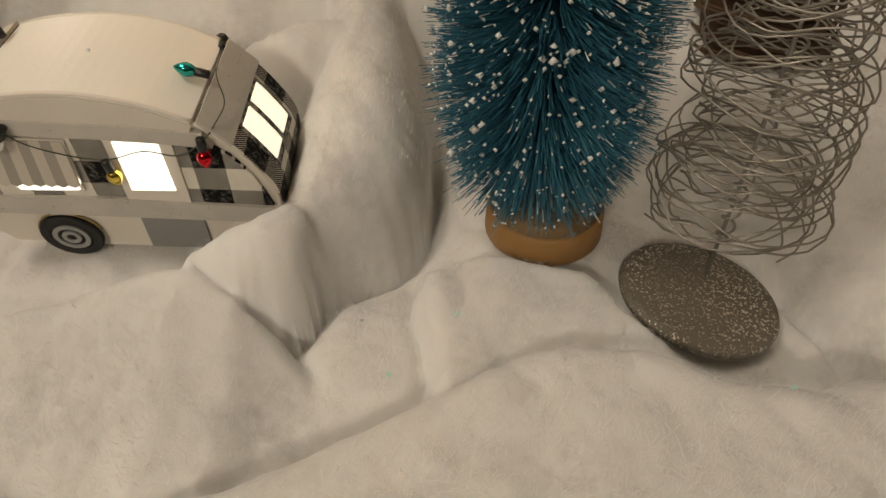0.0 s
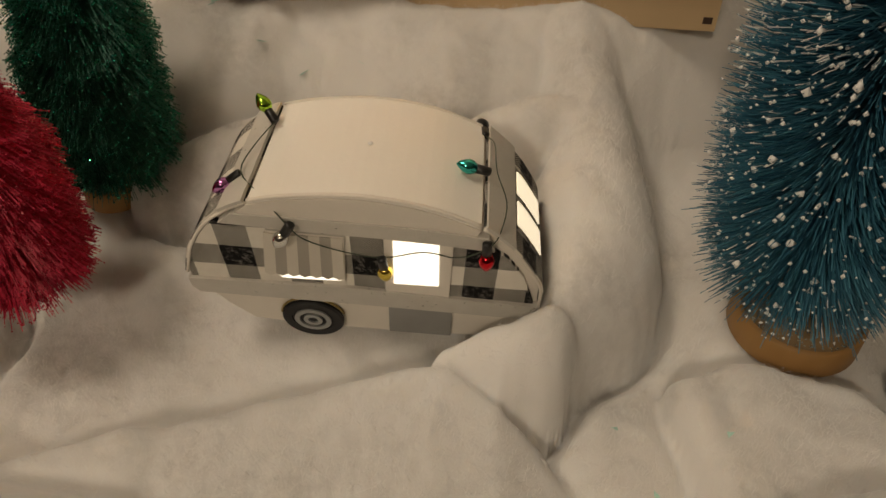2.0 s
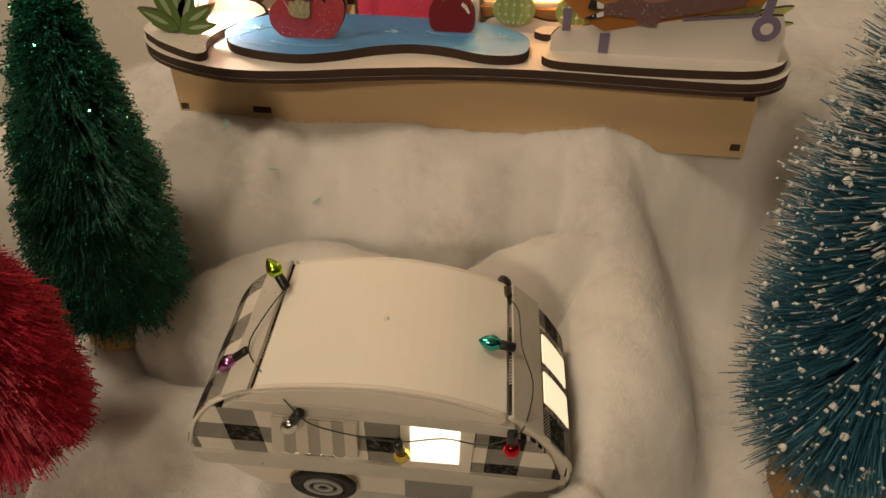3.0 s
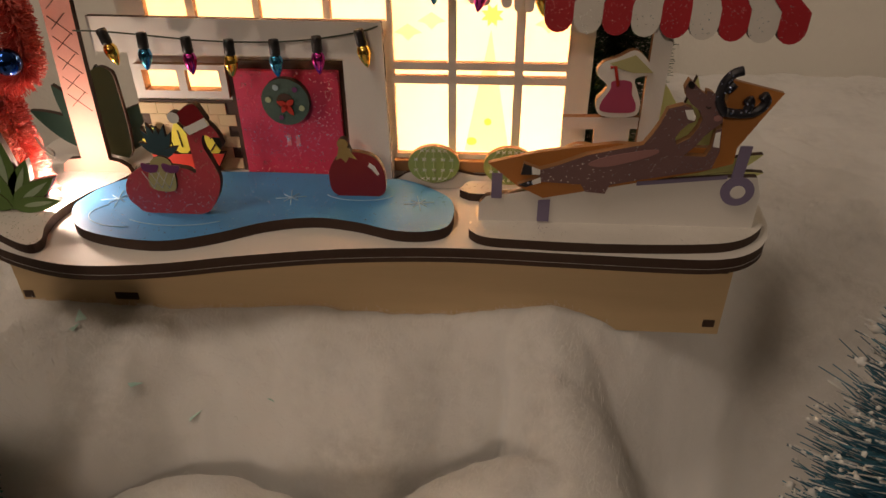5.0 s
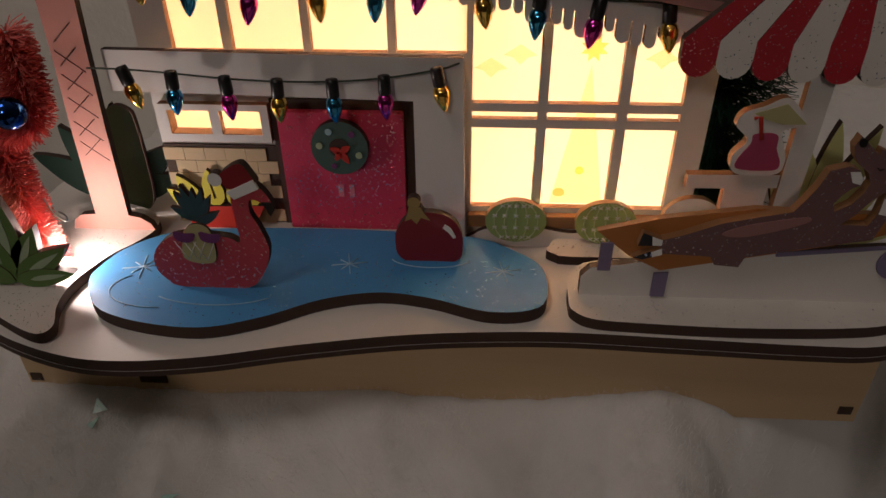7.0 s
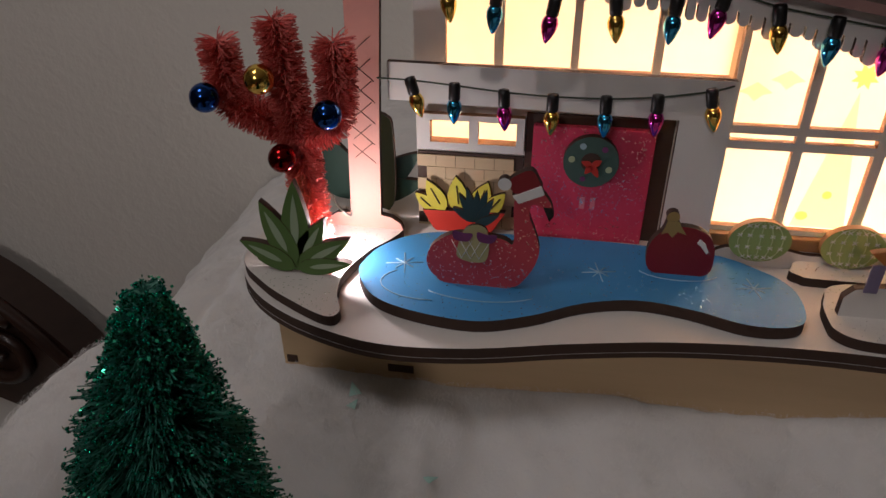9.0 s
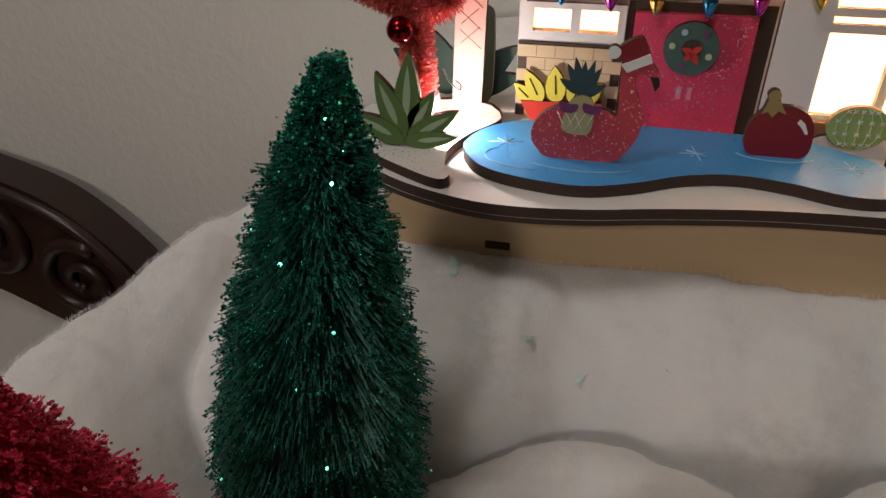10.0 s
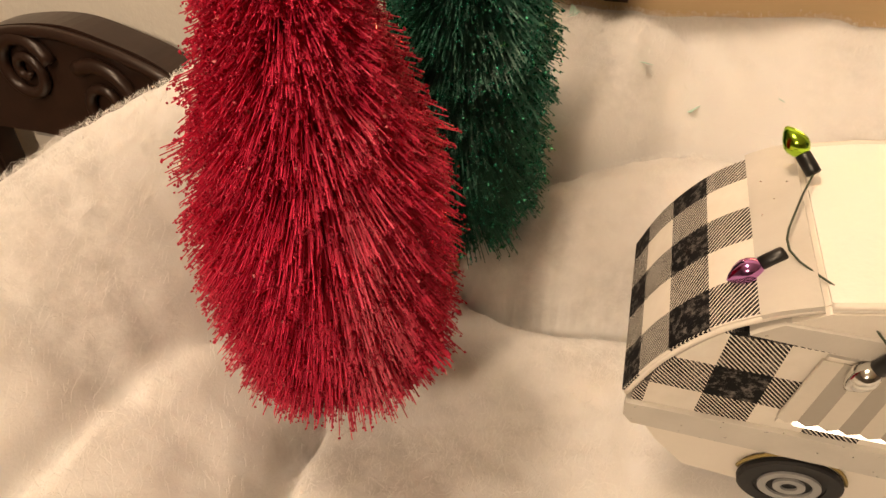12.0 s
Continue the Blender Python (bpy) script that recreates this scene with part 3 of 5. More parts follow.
    for foot, full, path in (
        (0.050, 1.0, [(-0.315, 0.72, 0.075, 0.06), (-0.318, 0.60, 0.100, 0.06), (-0.335, 0.50, 0.134, 0.060), (-0.350, 0.43, 0.140, 0.060), (-0.366, 0.36, 0.139, 0.062), (-0.376, 0.28, 0.134, 0.066), (-0.39, 0.18, 0.116, 0.07), (-0.40, 0.02, 0.10, 0.06)]),
        (0.050, 0.9, [(0.03, 0.53, 0.136, 0.09), (0.09, 0.49, 0.126, 0.09), (0.14, 0.42, 0.108, 0.08), (0.20, 0.34, 0.095, 0.07)]),
        (0.070, 0.5, [(-0.256, 0.326, 0.092, 0.016), (-0.232, 0.341, 0.105, 0.021), (-0.200, 0.356, 0.112, 0.023), (-0.168, 0.359, 0.113, 0.021), (-0.145, 0.355, 0.110, 0.014)]),
        (0.075, 0.5, [(-0.122, 0.340, 0.098, 0.018), (-0.102, 0.354, 0.116, 0.022), (-0.082, 0.362, 0.128, 0.024), (-0.060, 0.366, 0.128, 0.026)]),
        (0.085, 0.5, [(-0.058, 0.425, 0.146, 0.030), (-0.050, 0.395, 0.140, 0.026), (-0.046, 0.365, 0.128, 0.028)]),
        (0.050, 0.46, [(-0.0660, 0.2290, 0.068, 0.006), (-0.0620, 0.2480, 0.092, 0.015), (-0.0555, 0.2650, 0.104, 0.019), (-0.0480, 0.2900, 0.112, 0.031), (-0.0450, 0.325, 0.120, 0.037), (-0.0480, 0.365, 0.127, 0.034)]),
        (0.060, 0.5, [(-0.098, 0.2440, 0.087, 0.010), (-0.085, 0.2430, 0.096, 0.015), (-0.070, 0.2430, 0.103, 0.019), (-0.060, 0.2520, 0.104, 0.014)]),
        (0.050, 0.5, [(0.165, 0.345, 0.092, 0.04), (0.185, 0.300, 0.096, 0.042), (0.190, 0.255, 0.090, 0.04), (0.215, 0.215, 0.085, 0.04)]),
        (0.045, 0.7, [(-0.345, 0.240, 0.088, 0.05), (-0.335, 0.190, 0.084, 0.05), (-0.30, 0.155, 0.080, 0.05)]),
    ):
        h = soft_max(h, roll(X, Y, path, foot, full), k)
    edge = np.minimum.reduce([X - SX0, SX1 - X, (Y - SY0), SY1 - Y + 0.06])
    return h * np.clip(edge / 0.05, 0.02, 1) ** 0.6


def snow_sheet():
    nx, ny = int((SX1 - SX0) / STEP) + 1, int((SY1 - SY0) / STEP) + 1
    gx, gy = np.linspace(SX0, SX1, nx), np.linspace(SY0, SY1, ny)
    X, Y = np.meshgrid(gx, gy)
    warp = np.array([noise.noise_vector((x * 22, y * 22, 3.0)) + 0.45 * noise.noise_vector((x * 60, y * 60, 6.0)) for y in gy[::3] for x in gx[::3]]).reshape(len(gy[::3]), len(gx[::3]), 3)
    warp = np.repeat(np.repeat(warp, 3, 0), 3, 1)[:ny, :nx]
    for k in range(4):
        warp = (warp + np.roll(warp, 1, 0) + np.roll(warp, -1, 0) + np.roll(warp, 1, 1) + np.roll(warp, -1, 1)) / 5
    Z = snow_height(X + 0.0060 * warp[..., 0], Y + 0.0050 * warp[..., 1])
    # the folds pinch where they meet
    low = Z
    for k in range(24):
        low = (low + np.roll(low, 1, 0) + np.roll(low, -1, 0) + np.roll(low, 1, 1) + np.roll(low, -1, 1)) / 5
    soft = low
    for k in range(70):
        soft = (soft + np.roll(soft, 1, 0) + np.roll(soft, -1, 0) + np.roll(soft, 1, 1) + np.roll(soft, -1, 1)) / 5
    # the far end of the bank is loose and rounded
    loose = 0.9 / (1 + np.exp(-(X + 0.052) / 0.007)) / (1 + np.exp(-(Y - 0.345) / 0.008))
    Z = np.maximum(Z + np.clip(1.7 * (Z - low), -0.010, 0.0), 0.002)
    Z = Z + loose * (soft - Z)
    fine = np.array([noise.fractal((x * 38, y * 38, 2.0), 0.9, 2.1, 4) + 0.5 * noise.noise((x * 170, y * 170, 5.0)) for y in gy for x in gx]).reshape(ny, nx)
    big = np.array([noise.noise((x * 14, y * 14, 8.0)) for y in gy for x in gx]).reshape(ny, nx)
    tuft = np.array([1 - abs(noise.noise((x * 75, y * 60, 11.0))) - 0.6 * abs(noise.noise((x * 160, y * 130, 4.0))) for y in gy for x in gx]).reshape(ny, nx)
    puff = np.array([abs(noise.noise((x * 30, y * 27, 15.0))) + 0.15 * abs(noise.noise((x * 64, y * 60, 19.0))) for y in gy for x in gx]).reshape(ny, nx)
    Z = np.maximum(Z + 0.0012 * fine + 0.0040 * big + 0.0004 * tuft + 0.0052 * puff, 0.002)
    v = np.stack([X, Y, Z], -1).reshape(-1, 3)
    i = np.arange((nx - 1) * (ny - 1))
    i = i // (nx - 1) * nx + i % (nx - 1)
    f = np.stack([i, i + 1, i + nx + 1, i + nx], 1)
    me = bpy.data.meshes.new("snow_batting")
    me.from_pydata(v.tolist(), [], f.tolist())
    ob = link("snow_batting", me, SNOW, None, True)
    tagged(ob, "fluffy white polyester batting draped as snow", "fake snow", kind="structure")
    return gx, gy, Z


GX, GY, GZ = snow_sheet()


def ground_at(x, y):
    i, j = (np.asarray(x) - SX0) / (GX[1] - GX[0]), (np.asarray(y) - SY0) / (GY[1] - GY[0])
    return GZ[np.clip(np.round(j).astype(int), 0, len(GY) - 1), np.clip(np.round(i).astype(int), 0, len(GX) - 1)]

# ---- the lit wooden village house ----
HOUSE = thing("light_up_house", Matrix.Identity(4), "laser-cut wooden holiday house with lit yellow windows on a curved deck", "decorative house")
BX0, BX1, BY0 = -0.281, 0.0125, 0.430
basebox = box("base_box", BX0, BY0, 0.1375, BX1, 0.535, 0.1734, BIRCH, HOUSE, 0.0003, "pale birch plywood base with finger joints")
for nx, nz, w in ((-0.2775, 0.1455, 0.0042), (-0.2340, 0.1464, 0.0100), (0.0078, 0.1432, 0.0046), (0.0080, 0.1695, 0.0050)):
    box("joint_tab", nx - w / 2, BY0 - 0.0004, nz - 0.0017, nx + w / 2, BY0 + 0.002, nz + 0.0017, BURNT, basebox, 0)
DECK = spline([(-0.299, 0.465), (-0.2975, 0.4425), (-0.287, 0.4262), (-0.270, 0.414), (-0.247, 0.4055), (-0.2275, 0.4032), (-0.2018, 0.4062), (-0.173, 0.4132),
               (-0.137, 0.4198), (-0.096, 0.4228), (-0.056, 0.4216), (-0.018, 0.4202), (0.003, 0.4208), (0.016, 0.4265), (0.0245, 0.438), (0.029, 0.460), (0.029, 0.520), (0.015, 0.537), (-0.14, 0.540), (-0.285, 0.537)])
cutout("deck", DECK, WHITE, HOUSE, "xy", 0.1736, 0.0021, label="white painted curved deck board")
cutout("deck", DECK, WHITE, HOUSE, "xy", 0.1759, 0.0041, label="white painted curved deck board")
pool = cutout("pool_sheet", spline([(-0.2495, 0.436), (-0.2497, 0.445), (-0.2446, 0.4575), (-0.2311, 0.4680), (-0.207, 0.4715), (-0.169, 0.4725), (-0.1237, 0.4695), (-0.107, 0.4613), (-0.0972, 0.4507),
               (-0.0966, 0.4345), (-0.1023, 0.4274), (-0.1165, 0.4262), (-0.1338, 0.4320), (-0.151, 0.4344), (-0.1689, 0.4299), (-0.1864, 0.42), (-0.2044, 0.4141), (-0.226, 0.4165), (-0.241, 0.4231)]),
              POOL, HOUSE, "xy", 0.1802, 0.0046, label="frozen pool painted icy blue")


def flake(cx, cy, r):
    paths = []
    for k in range(4):
        a = math.pi * k / 4 + 0.2
        rr = r * (1.0 if k % 2 == 0 else 0.65)
        dx, dy = rr * math.cos(a), rr * math.sin(a)
        paths.append([(cx - dx, cy - dy, 0.1849), (cx + dx, cy + dy, 0.1849)])
    tubes("snowflake", paths, 0.00022, FROST, pool, 4)


flake(-0.1635, 0.4500, 0.0062)
flake(-0.1105, 0.4480, 0.0062)
flake(-0.2345, 0.4450, 0.0070)
for rp in [[(-0.2235 + 0.017 * math.cos(a), 0.433 + 0.010 * math.sin(a), 0.1849) for a in np.linspace(2.4, 4.9, 12)],
                 [(-0.205 + 0.024 * math.cos(a), 0.437 + 0.012 * math.sin(a), 0.1849) for a in np.linspace(3.9, 5.6, 12)],
                 [(-0.1355 + 0.014 * math.cos(a), 0.4550 + 0.006 * math.sin(a), 0.1849) for a in np.linspace(3.4, 6.0, 12)]]:
    tube("ripple", rp, 0.0002, FROST, pool, 4)

# raised snow plates on the deck
cutout("snow_plate", spline([(-0.2960, 0.442), (-0.283, 0.426), (-0.266, 0.415), (-0.2535, 0.4095), (-0.2500, 0.4135), (-0.2540, 0.4235), (-0.2550, 0.436), (-0.2500, 0.452), (-0.2440, 0.4615), (-0.2408, 0.4700), (-0.2430, 0.4790),
                             (-0.2520, 0.4860), (-0.272, 0.490), (-0.292, 0.475)]), WHITE_GLIT, HOUSE, "xy", 0.1802, 0.0040, label="white glittered snow patch")
cutout("snow_plate", spline([(-0.0897, 0.4335), (-0.0885, 0.4285), (-0.0830, 0.4248), (-0.070, 0.4235), (-0.040, 0.4225), (-0.008, 0.4238), (0.0085, 0.4268), (0.0190, 0.4345), (0.0245, 0.4450), (0.0255, 0.4550), (0.020, 0.4585),
                             (-0.03, 0.4590), (-0.078, 0.4570), (-0.0880, 0.4460)]), WHITE_GLIT, HOUSE, "xy", 0.1802, 0.0040, label="white glittered snow patch")
cutout("snow_plate", spline([(-0.0940, 0.4655), (-0.0920, 0.4610), (-0.082, 0.4595), (-0.02, 0.4605), (0.020, 0.4620), (0.024, 0.4690), (0.0, 0.4740), (-0.080, 0.4735)]), WHITE_GLIT, HOUSE, "xy", 0.1802, 0.0036, label="white glittered snow patch")

# house front with its openings
W_COLS, W_ROWS = ((-0.1225, -0.1003), (-0.0971, -0.0737), (-0.0702, -0.0527)), ((0.1934, 0.2246), (0.2277, 0.2304), (0.2334, 0.2745))
T_COLS = ((-0.2241, -0.2069), (-0.2037, -0.1801), (-0.1774, -0.1523), (-0.1495, -0.1258))
holes = [(a, c, b, d) for a, b in W_COLS for c, d in W_ROWS]
front = pierced("front_wall", -0.1245, 0.1800, -0.0430, 0.2790, holes, 0.4770, 0.4800, WHITE, HOUSE, label="white painted front wall with paned windows")
box("window_sheet", -0.1235, 0.4801, 0.184, -0.0440, 0.4808, 0.2780, SHEET, front, 0, "frosted yellow sheet glowing from behind")
cutout("printed_tree", [(-0.0935, 0.1940), (-0.0835, 0.2460), (-0.0745, 0.1940)], SHEET_MOTIF, front, "xz", 0.47985, 0.0002, SHEET_MOTIF)
cutout("printed_star", [(-0.0832 + (0.0046 if k % 2 else 0.0026) * math.sin(math.pi * k / 8), 0.2515 + (0.0046 if k % 2 else 0.0026) * math.cos(math.pi * k / 8)) for k in range(16)], SHEET_STAR, front, "xz", 0.47965, 0.0002, SHEET_STAR)
cutout("printed_bauble", ring(-0.0838, 0.2075, 0.0016, 0.0016, 12), SHEET_STAR, front, "xz", 0.47955, 0.0002, SHEET_STAR)
cutout("printed_bauble", ring(-0.0905, 0.1985, 0.0022, 0.0018, 12), tinted_film("printed_orange", (1.0, 0.72, 0.45)), front, "xz", 0.47955, 0.0002, SHEET_STAR)
for hx, hz in ((-0.1165, 0.2465), (-0.1070, 0.2510), (-0.0610, 0.2500)):
    cutout("printed_lamp", [(hx - 0.0055, hz - 0.002), (hx, hz + 0.0015), (hx + 0.0055, hz - 0.002), (hx + 0.0025, hz - 0.0028), (hx, hz - 0.0052), (hx - 0.0025, hz - 0.0028)], SHEET_MOTIF, front, "xz", 0.47975, 0.0002, SHEET_MOTIF)
box("sill", -0.1235, 0.4735, 0.1865, -0.0470, 0.4769, 0.1915, BIRCH_BROWN, HOUSE, 0.0002, "warm brown window sill")
# side walls and an unseen back wall, added to keep the LED light inside
box("side_wall", -0.2375, 0.4901, 0.1800, -0.2345, 0.5250, 0.2930, BIRCH, HOUSE)
box("side_wall", -0.1245, 0.4809, 0.1800, -0.1225, 0.4895, 0.2790, BIRCH, HOUSE)
box("side_wall", -0.0460, 0.4801, 0.1800, -0.0430, 0.5250, 0.2870, BIRCH, HOUSE)
box("back_wall", -0.2344, 0.5222, 0.1800, -0.0461, 0.5250, 0.2870, BIRCH, HOUSE)
cutout("roof", [(-0.2500, 0.3070), (-0.2500, 0.3040), (-0.0300, 0.2645), (-0.0300, 0.2677)][::-1], painted("dusty_rose_roof", (0.30, 0.17, 0.15), 0.7), HOUSE, "xz", 0.4575, 0.0800, label="dusty rose sloped roof board")
# icicle trim under the eave, its foot a row of uneven drops
ic = []
rnd = random.Random(4)
x = -0.2450
top = lambda q: 0.3030 - 0.1800 * (q + 0.245)
while x < -0.0400:
    w, d = rnd.uniform(0.0026, 0.0040), rnd.uniform(0.0015, 0.0058)
    z = top(x) - 0.0085
    ic += [(x, z)] + [(x + w / 2 - w / 2 * math.cos(t), z - d - w / 2 * math.sin(t)) for t in np.linspace(0, math.pi, 7)] + [(x + w, z)]
    x += w + 0.0007
cutout("icicle_trim", ic + [(x, top(x) - 0.0085), (x, top(x)), (-0.2450, top(-0.245))], WHITE, HOUSE, "xz", 0.4640, 0.0028, label="white icicle trim under the eave")
EAVE = [(-0.2215, 0.2835), (-0.2047, 0.2805), (-0.1864, 0.2780), (-0.1684, 0.2790), (-0.1500, 0.2792), (-0.1360, 0.2812), (-0.1205, 0.2775), (-0.1030, 0.2745), (-0.0860, 0.2720), (-0.0665, 0.2710), (-0.0490, 0.2680)]
EC = (GOLD, BLUE_F, MAG_F, GOLD, BLUE_F, MAG_F, GOLD, BLUE_F, MAG_F, GOLD, BLUE_F)
tube("string_light_wire", spline([(x, 0.4628, z - 0.001) for x, z in EAVE], 4, False), 0.00035, WIRE_G, HOUSE, 5)
for k, ((ex, ez), c) in enumerate(zip(EAVE, EC)):
    bulb(HOUSE, (ex, 0.4612, ez), c, (-8, (-8, 5, 10, -6, 4, 12)[k % 6]))

# porch: beam and post in one white board, flat roof behind it
porch = cutout("porch_board", [(-0.2456, 0.2365), (-0.1416, 0.2365), (-0.1416, 0.1801), (-0.1240, 0.1801), (-0.1253, 0.2512), (-0.2456, 0.2507)], WHITE, HOUSE, "xz", 0.4690, 0.0030, label="white porch beam and post")
# the beam runs slightly back towards its free end
for v in porch.data.vertices:
    v.co.y += 0.055 * (-0.1253 - v.co.x)
box("porch_roof", -0.2450, 0.4790, 0.2415, -0.1262, 0.4862, 0.2440, WHITE, HOUSE)
box("porch_roof", -0.2450, 0.4862, 0.2415, -0.2385, 0.5000, 0.2440, BIRCH, HOUSE)
PB = ((-0.2353, 0.2482), (-0.2192, 0.2470), (-0.2020, 0.2455), (-0.1850, 0.2448), (-0.1672, 0.2450), (-0.1504, 0.2464), (-0.1338, 0.2492))
PC = (GOLD, BLUE_F, MAG_F, GOLD, BLUE_F, MAG_F, GOLD)
tube("string_light_wire", spline([(-0.2475, 0.4680, 0.2470)] + [(x, 0.4679, z - 0.0014) for x, z in PB] + [(-0.1265, 0.4682, 0.2500)], 4, False), 0.00035, WIRE_G, HOUSE, 5)
for k, ((ex, ez), c) in enumerate(zip(PB, PC)):
    bulb(HOUSE, (ex, 0.4664, ez), c, (-6, (-18, 0, -4, 0, -2, -2, -12)[k]))
# the porch wall stands back from the big window
NEAR = set(bpy.data.objects)
back = pierced("porch_wall", -0.2355, 0.1800, -0.1240, 0.2900, [(a, 0.2500, b, 0.2830) for a, b in T_COLS] + [(-0.2300, 0.2212, -0.1970, 0.2304)], 0.4770, 0.4800, WHITE, HOUSE, label="white painted porch wall with a row of panes")
box("window_sheet", -0.2345, 0.4801, 0.184, -0.1260, 0.4808, 0.2890, SHEET, back, 0, "frosted yellow sheet glowing from behind")
box("door_frame", -0.1940, 0.4756, 0.1800, -0.1416, 0.4769, 0.2341, BURNT, HOUSE, 0)
door = box("front_door", -0.1912, 0.4725, 0.1803, -0.1478, 0.4755, 0.2308, PINK_GLIT, HOUSE, 0.0003, "hot pink glittered front door")
wreath = cutout("wreath", ring(-0.1697, 0.2190, 0.0099, 0.0099, 40), WREATH, HOUSE, "xz", 0.4694, 0.0030, label="round dark green wooden wreath")
cutout("wreath_middle", ring(-0.1697, 0.2192, 0.0036, 0.0036, 24), BURNT, wreath, "xz", 0.4691, 0.0002)
for a, r, m in ((118, 0.0012, WREATH_DOT2), (50, 0.0011, PURPLE), (172, 0.0012, WREATH_DOT), (-20, 0.0012, WREATH_DOT), (-110, 0.0010, PURPLE)):
    cutout("bauble", ring(-0.1697 + 0.0070 * math.cos(radians(a)), 0.2190 + 0.0070 * math.sin(radians(a)), r, r, 14), m, wreath, "xz", 0.4690, 0.0003, m)
for a, ln in ((160, 0.0042), (35, 0.0040), (-60, 0.0052), (-125, 0.0040)):
    cutout("ribbon", leaf(-0.1692, 0.2180, a, ln, 0.0024), RED_POT, wreath, "xz", 0.4686, 0.0003, RED_POT)
cutout("knocker_print", [(-0.1722, 0.2035), (-0.1702, 0.2035), (-0.1702, 0.1985), (-0.1722, 0.1985)], glitter("pale_glitter_smudge", (0.72, 0.22, 0.28), 0.2), door, "xz", 0.4723, 0.0002)
cutout("knocker_print", [(-0.1682, 0.2035), (-0.1664, 0.2035), (-0.1664, 0.1985), (-0.1682, 0.1985)], bpy.data.materials["pale_glitter_smudge"], door, "xz", 0.4723, 0.0002)
small = pierced("small_window", -0.2326, 0.2184, -0.1944, 0.2325, [(-0.2297, 0.2215, -0.2150, 0.2302), (-0.2115, 0.2215, -0.1973, 0.2302)], 0.4738, 0.4769, WHITE, HOUSE, label="small white two-pane window frame")

# potted plant by the door
pot = cutout("flower_pot", [(-0.2325, 0.1935), (-0.2000, 0.1945), (-0.2045, 0.1865), (-0.2085, 0.1805), (-0.2225, 0.1805), (-0.2285, 0.1860)], RED_POT, HOUSE, "xz", 0.4710, 0.0030, label="flat red wooden flower pot")
for k, (lx, a, ln, w) in enumerate(((-0.2240, 118, 0.0150, 0.0070), (-0.2180, 96, 0.0155, 0.0082), (-0.2120, 70, 0.0145, 0.0080), (-0.2080, 52, 0.0125, 0.0066), (-0.2275, 138, 0.0110, 0.0056))):
    lf = cutout("leaf", leaf(lx, 0.1930, a, ln, w), YELLOW, pot, "xz", 0.4716 + 0.0004 * (k % 3), 0.0020)
    c, s = math.cos(radians(a)), math.sin(radians(a))
    tube("vein", [(lx + 0.25 * ln * c, 0.4714 + 0.0004 * (k % 3), 0.1930 + 0.25 * ln * s), (lx + 0.75 * ln * c, 0.4714 + 0.0004 * (k % 3), 0.1930 + 0.75 * ln * s)], 0.0003, BURNT, pot, 4)

SET_BACK = Matrix.Translation((-0.183, 0.234, 0.324)) @ Matrix.Scale(1.034, 4) @ Matrix.Translation((0.183, -0.234, -0.324))
for ob in set(bpy.data.objects) - NEAR:
    ob.data.transform(SET_BACK)

# flamingo float with a pineapple
flam = cutout("flamingo_float", spline([(-0.2160, 0.1848), (-0.1955, 0.1848), (-0.1885, 0.1910), (-0.1853, 0.2000), (-0.1870, 0.2080), (-0.1893, 0.2140), (-0.1885, 0.2185), (-0.1845, 0.2170), (-0.1828, 0.2150), (-0.1822, 0.2180), (-0.1850, 0.2225),
              (-0.1885, 0.2250), (-0.1925, 0.2240), (-0.1945, 0.2190), (-0.1943, 0.2100), (-0.1942, 0.2030), (-0.1980, 0.2046), (-0.2080, 0.2056), (-0.2160, 0.2046), (-0.2222, 0.1995), (-0.2240, 0.1930), (-0.2215, 0.1880)]),
              FLAM, HOUSE, "xz", 0.4345, 0.0030, label="pink glittered flamingo swim ring wearing a red hat")
cutout("hat", spline([(-0.1945, 0.2225), (-0.1965, 0.2262), (-0.1940, 0.2290), (-0.1895, 0.2308), (-0.1868, 0.2270), (-0.1858, 0.2240), (-0.1890, 0.2225)]), ORN_RED, flam, "xz", 0.4338, 0.0034)
cutout("hat_brim", [(-0.1950, 0.2215), (-0.1930, 0.2190), (-0.1850, 0.2228), (-0.1862, 0.2258)], FROSTED, flam, "xz", 0.4333, 0.0010, FROSTED)
cutout("pompom", ring(-0.1978, 0.2256, 0.0022, 0.0022, 18), FROSTED, flam, "xz", 0.4335, 0.0030)
cutout("beak", [(-0.1850, 0.2178), (-0.1822, 0.2178), (-0.1815, 0.2150), (-0.1828, 0.2128), (-0.1838, 0.2150)], BLACK, flam, "xz", 0.4341, 0.0034)
pine = cutout("pineapple", spline([(-0.2128, 0.2015), (-0.2130, 0.1970), (-0.2090, 0.1952), (-0.2035, 0.1958), (-0.2022, 0.2010), (-0.2030, 0.2080), (-0.2065, 0.2100), (-0.2105, 0.2080)]), painted("pale_pineapple", (0.44, 0.40, 0.19), 0.5), flam, "xz", 0.4335, 0.0010, label="pineapple in sunglasses")
for q in (-0.0040, -0.0010, 0.0020):
    for w in (-0.0035, 0.0035):
        tube("pineapple_line", [(-0.2075 + q, 0.4334, 0.1965), (-0.2075 + q + w, 0.4334, 0.2035)], 0.00016, FROSTED, pine, 3)
for a, ln in ((90, 0.0120), (120, 0.0120), (60, 0.0115), (150, 0.0095), (30, 0.0090), (105, 0.0135), (75, 0.0130)):
    cutout("crown_leaf", leaf(-0.2070, 0.2090, a, ln, 0.0032), TEAL_D, pine, "xz", 0.4340 + 0.00002 * a, 0.0016)
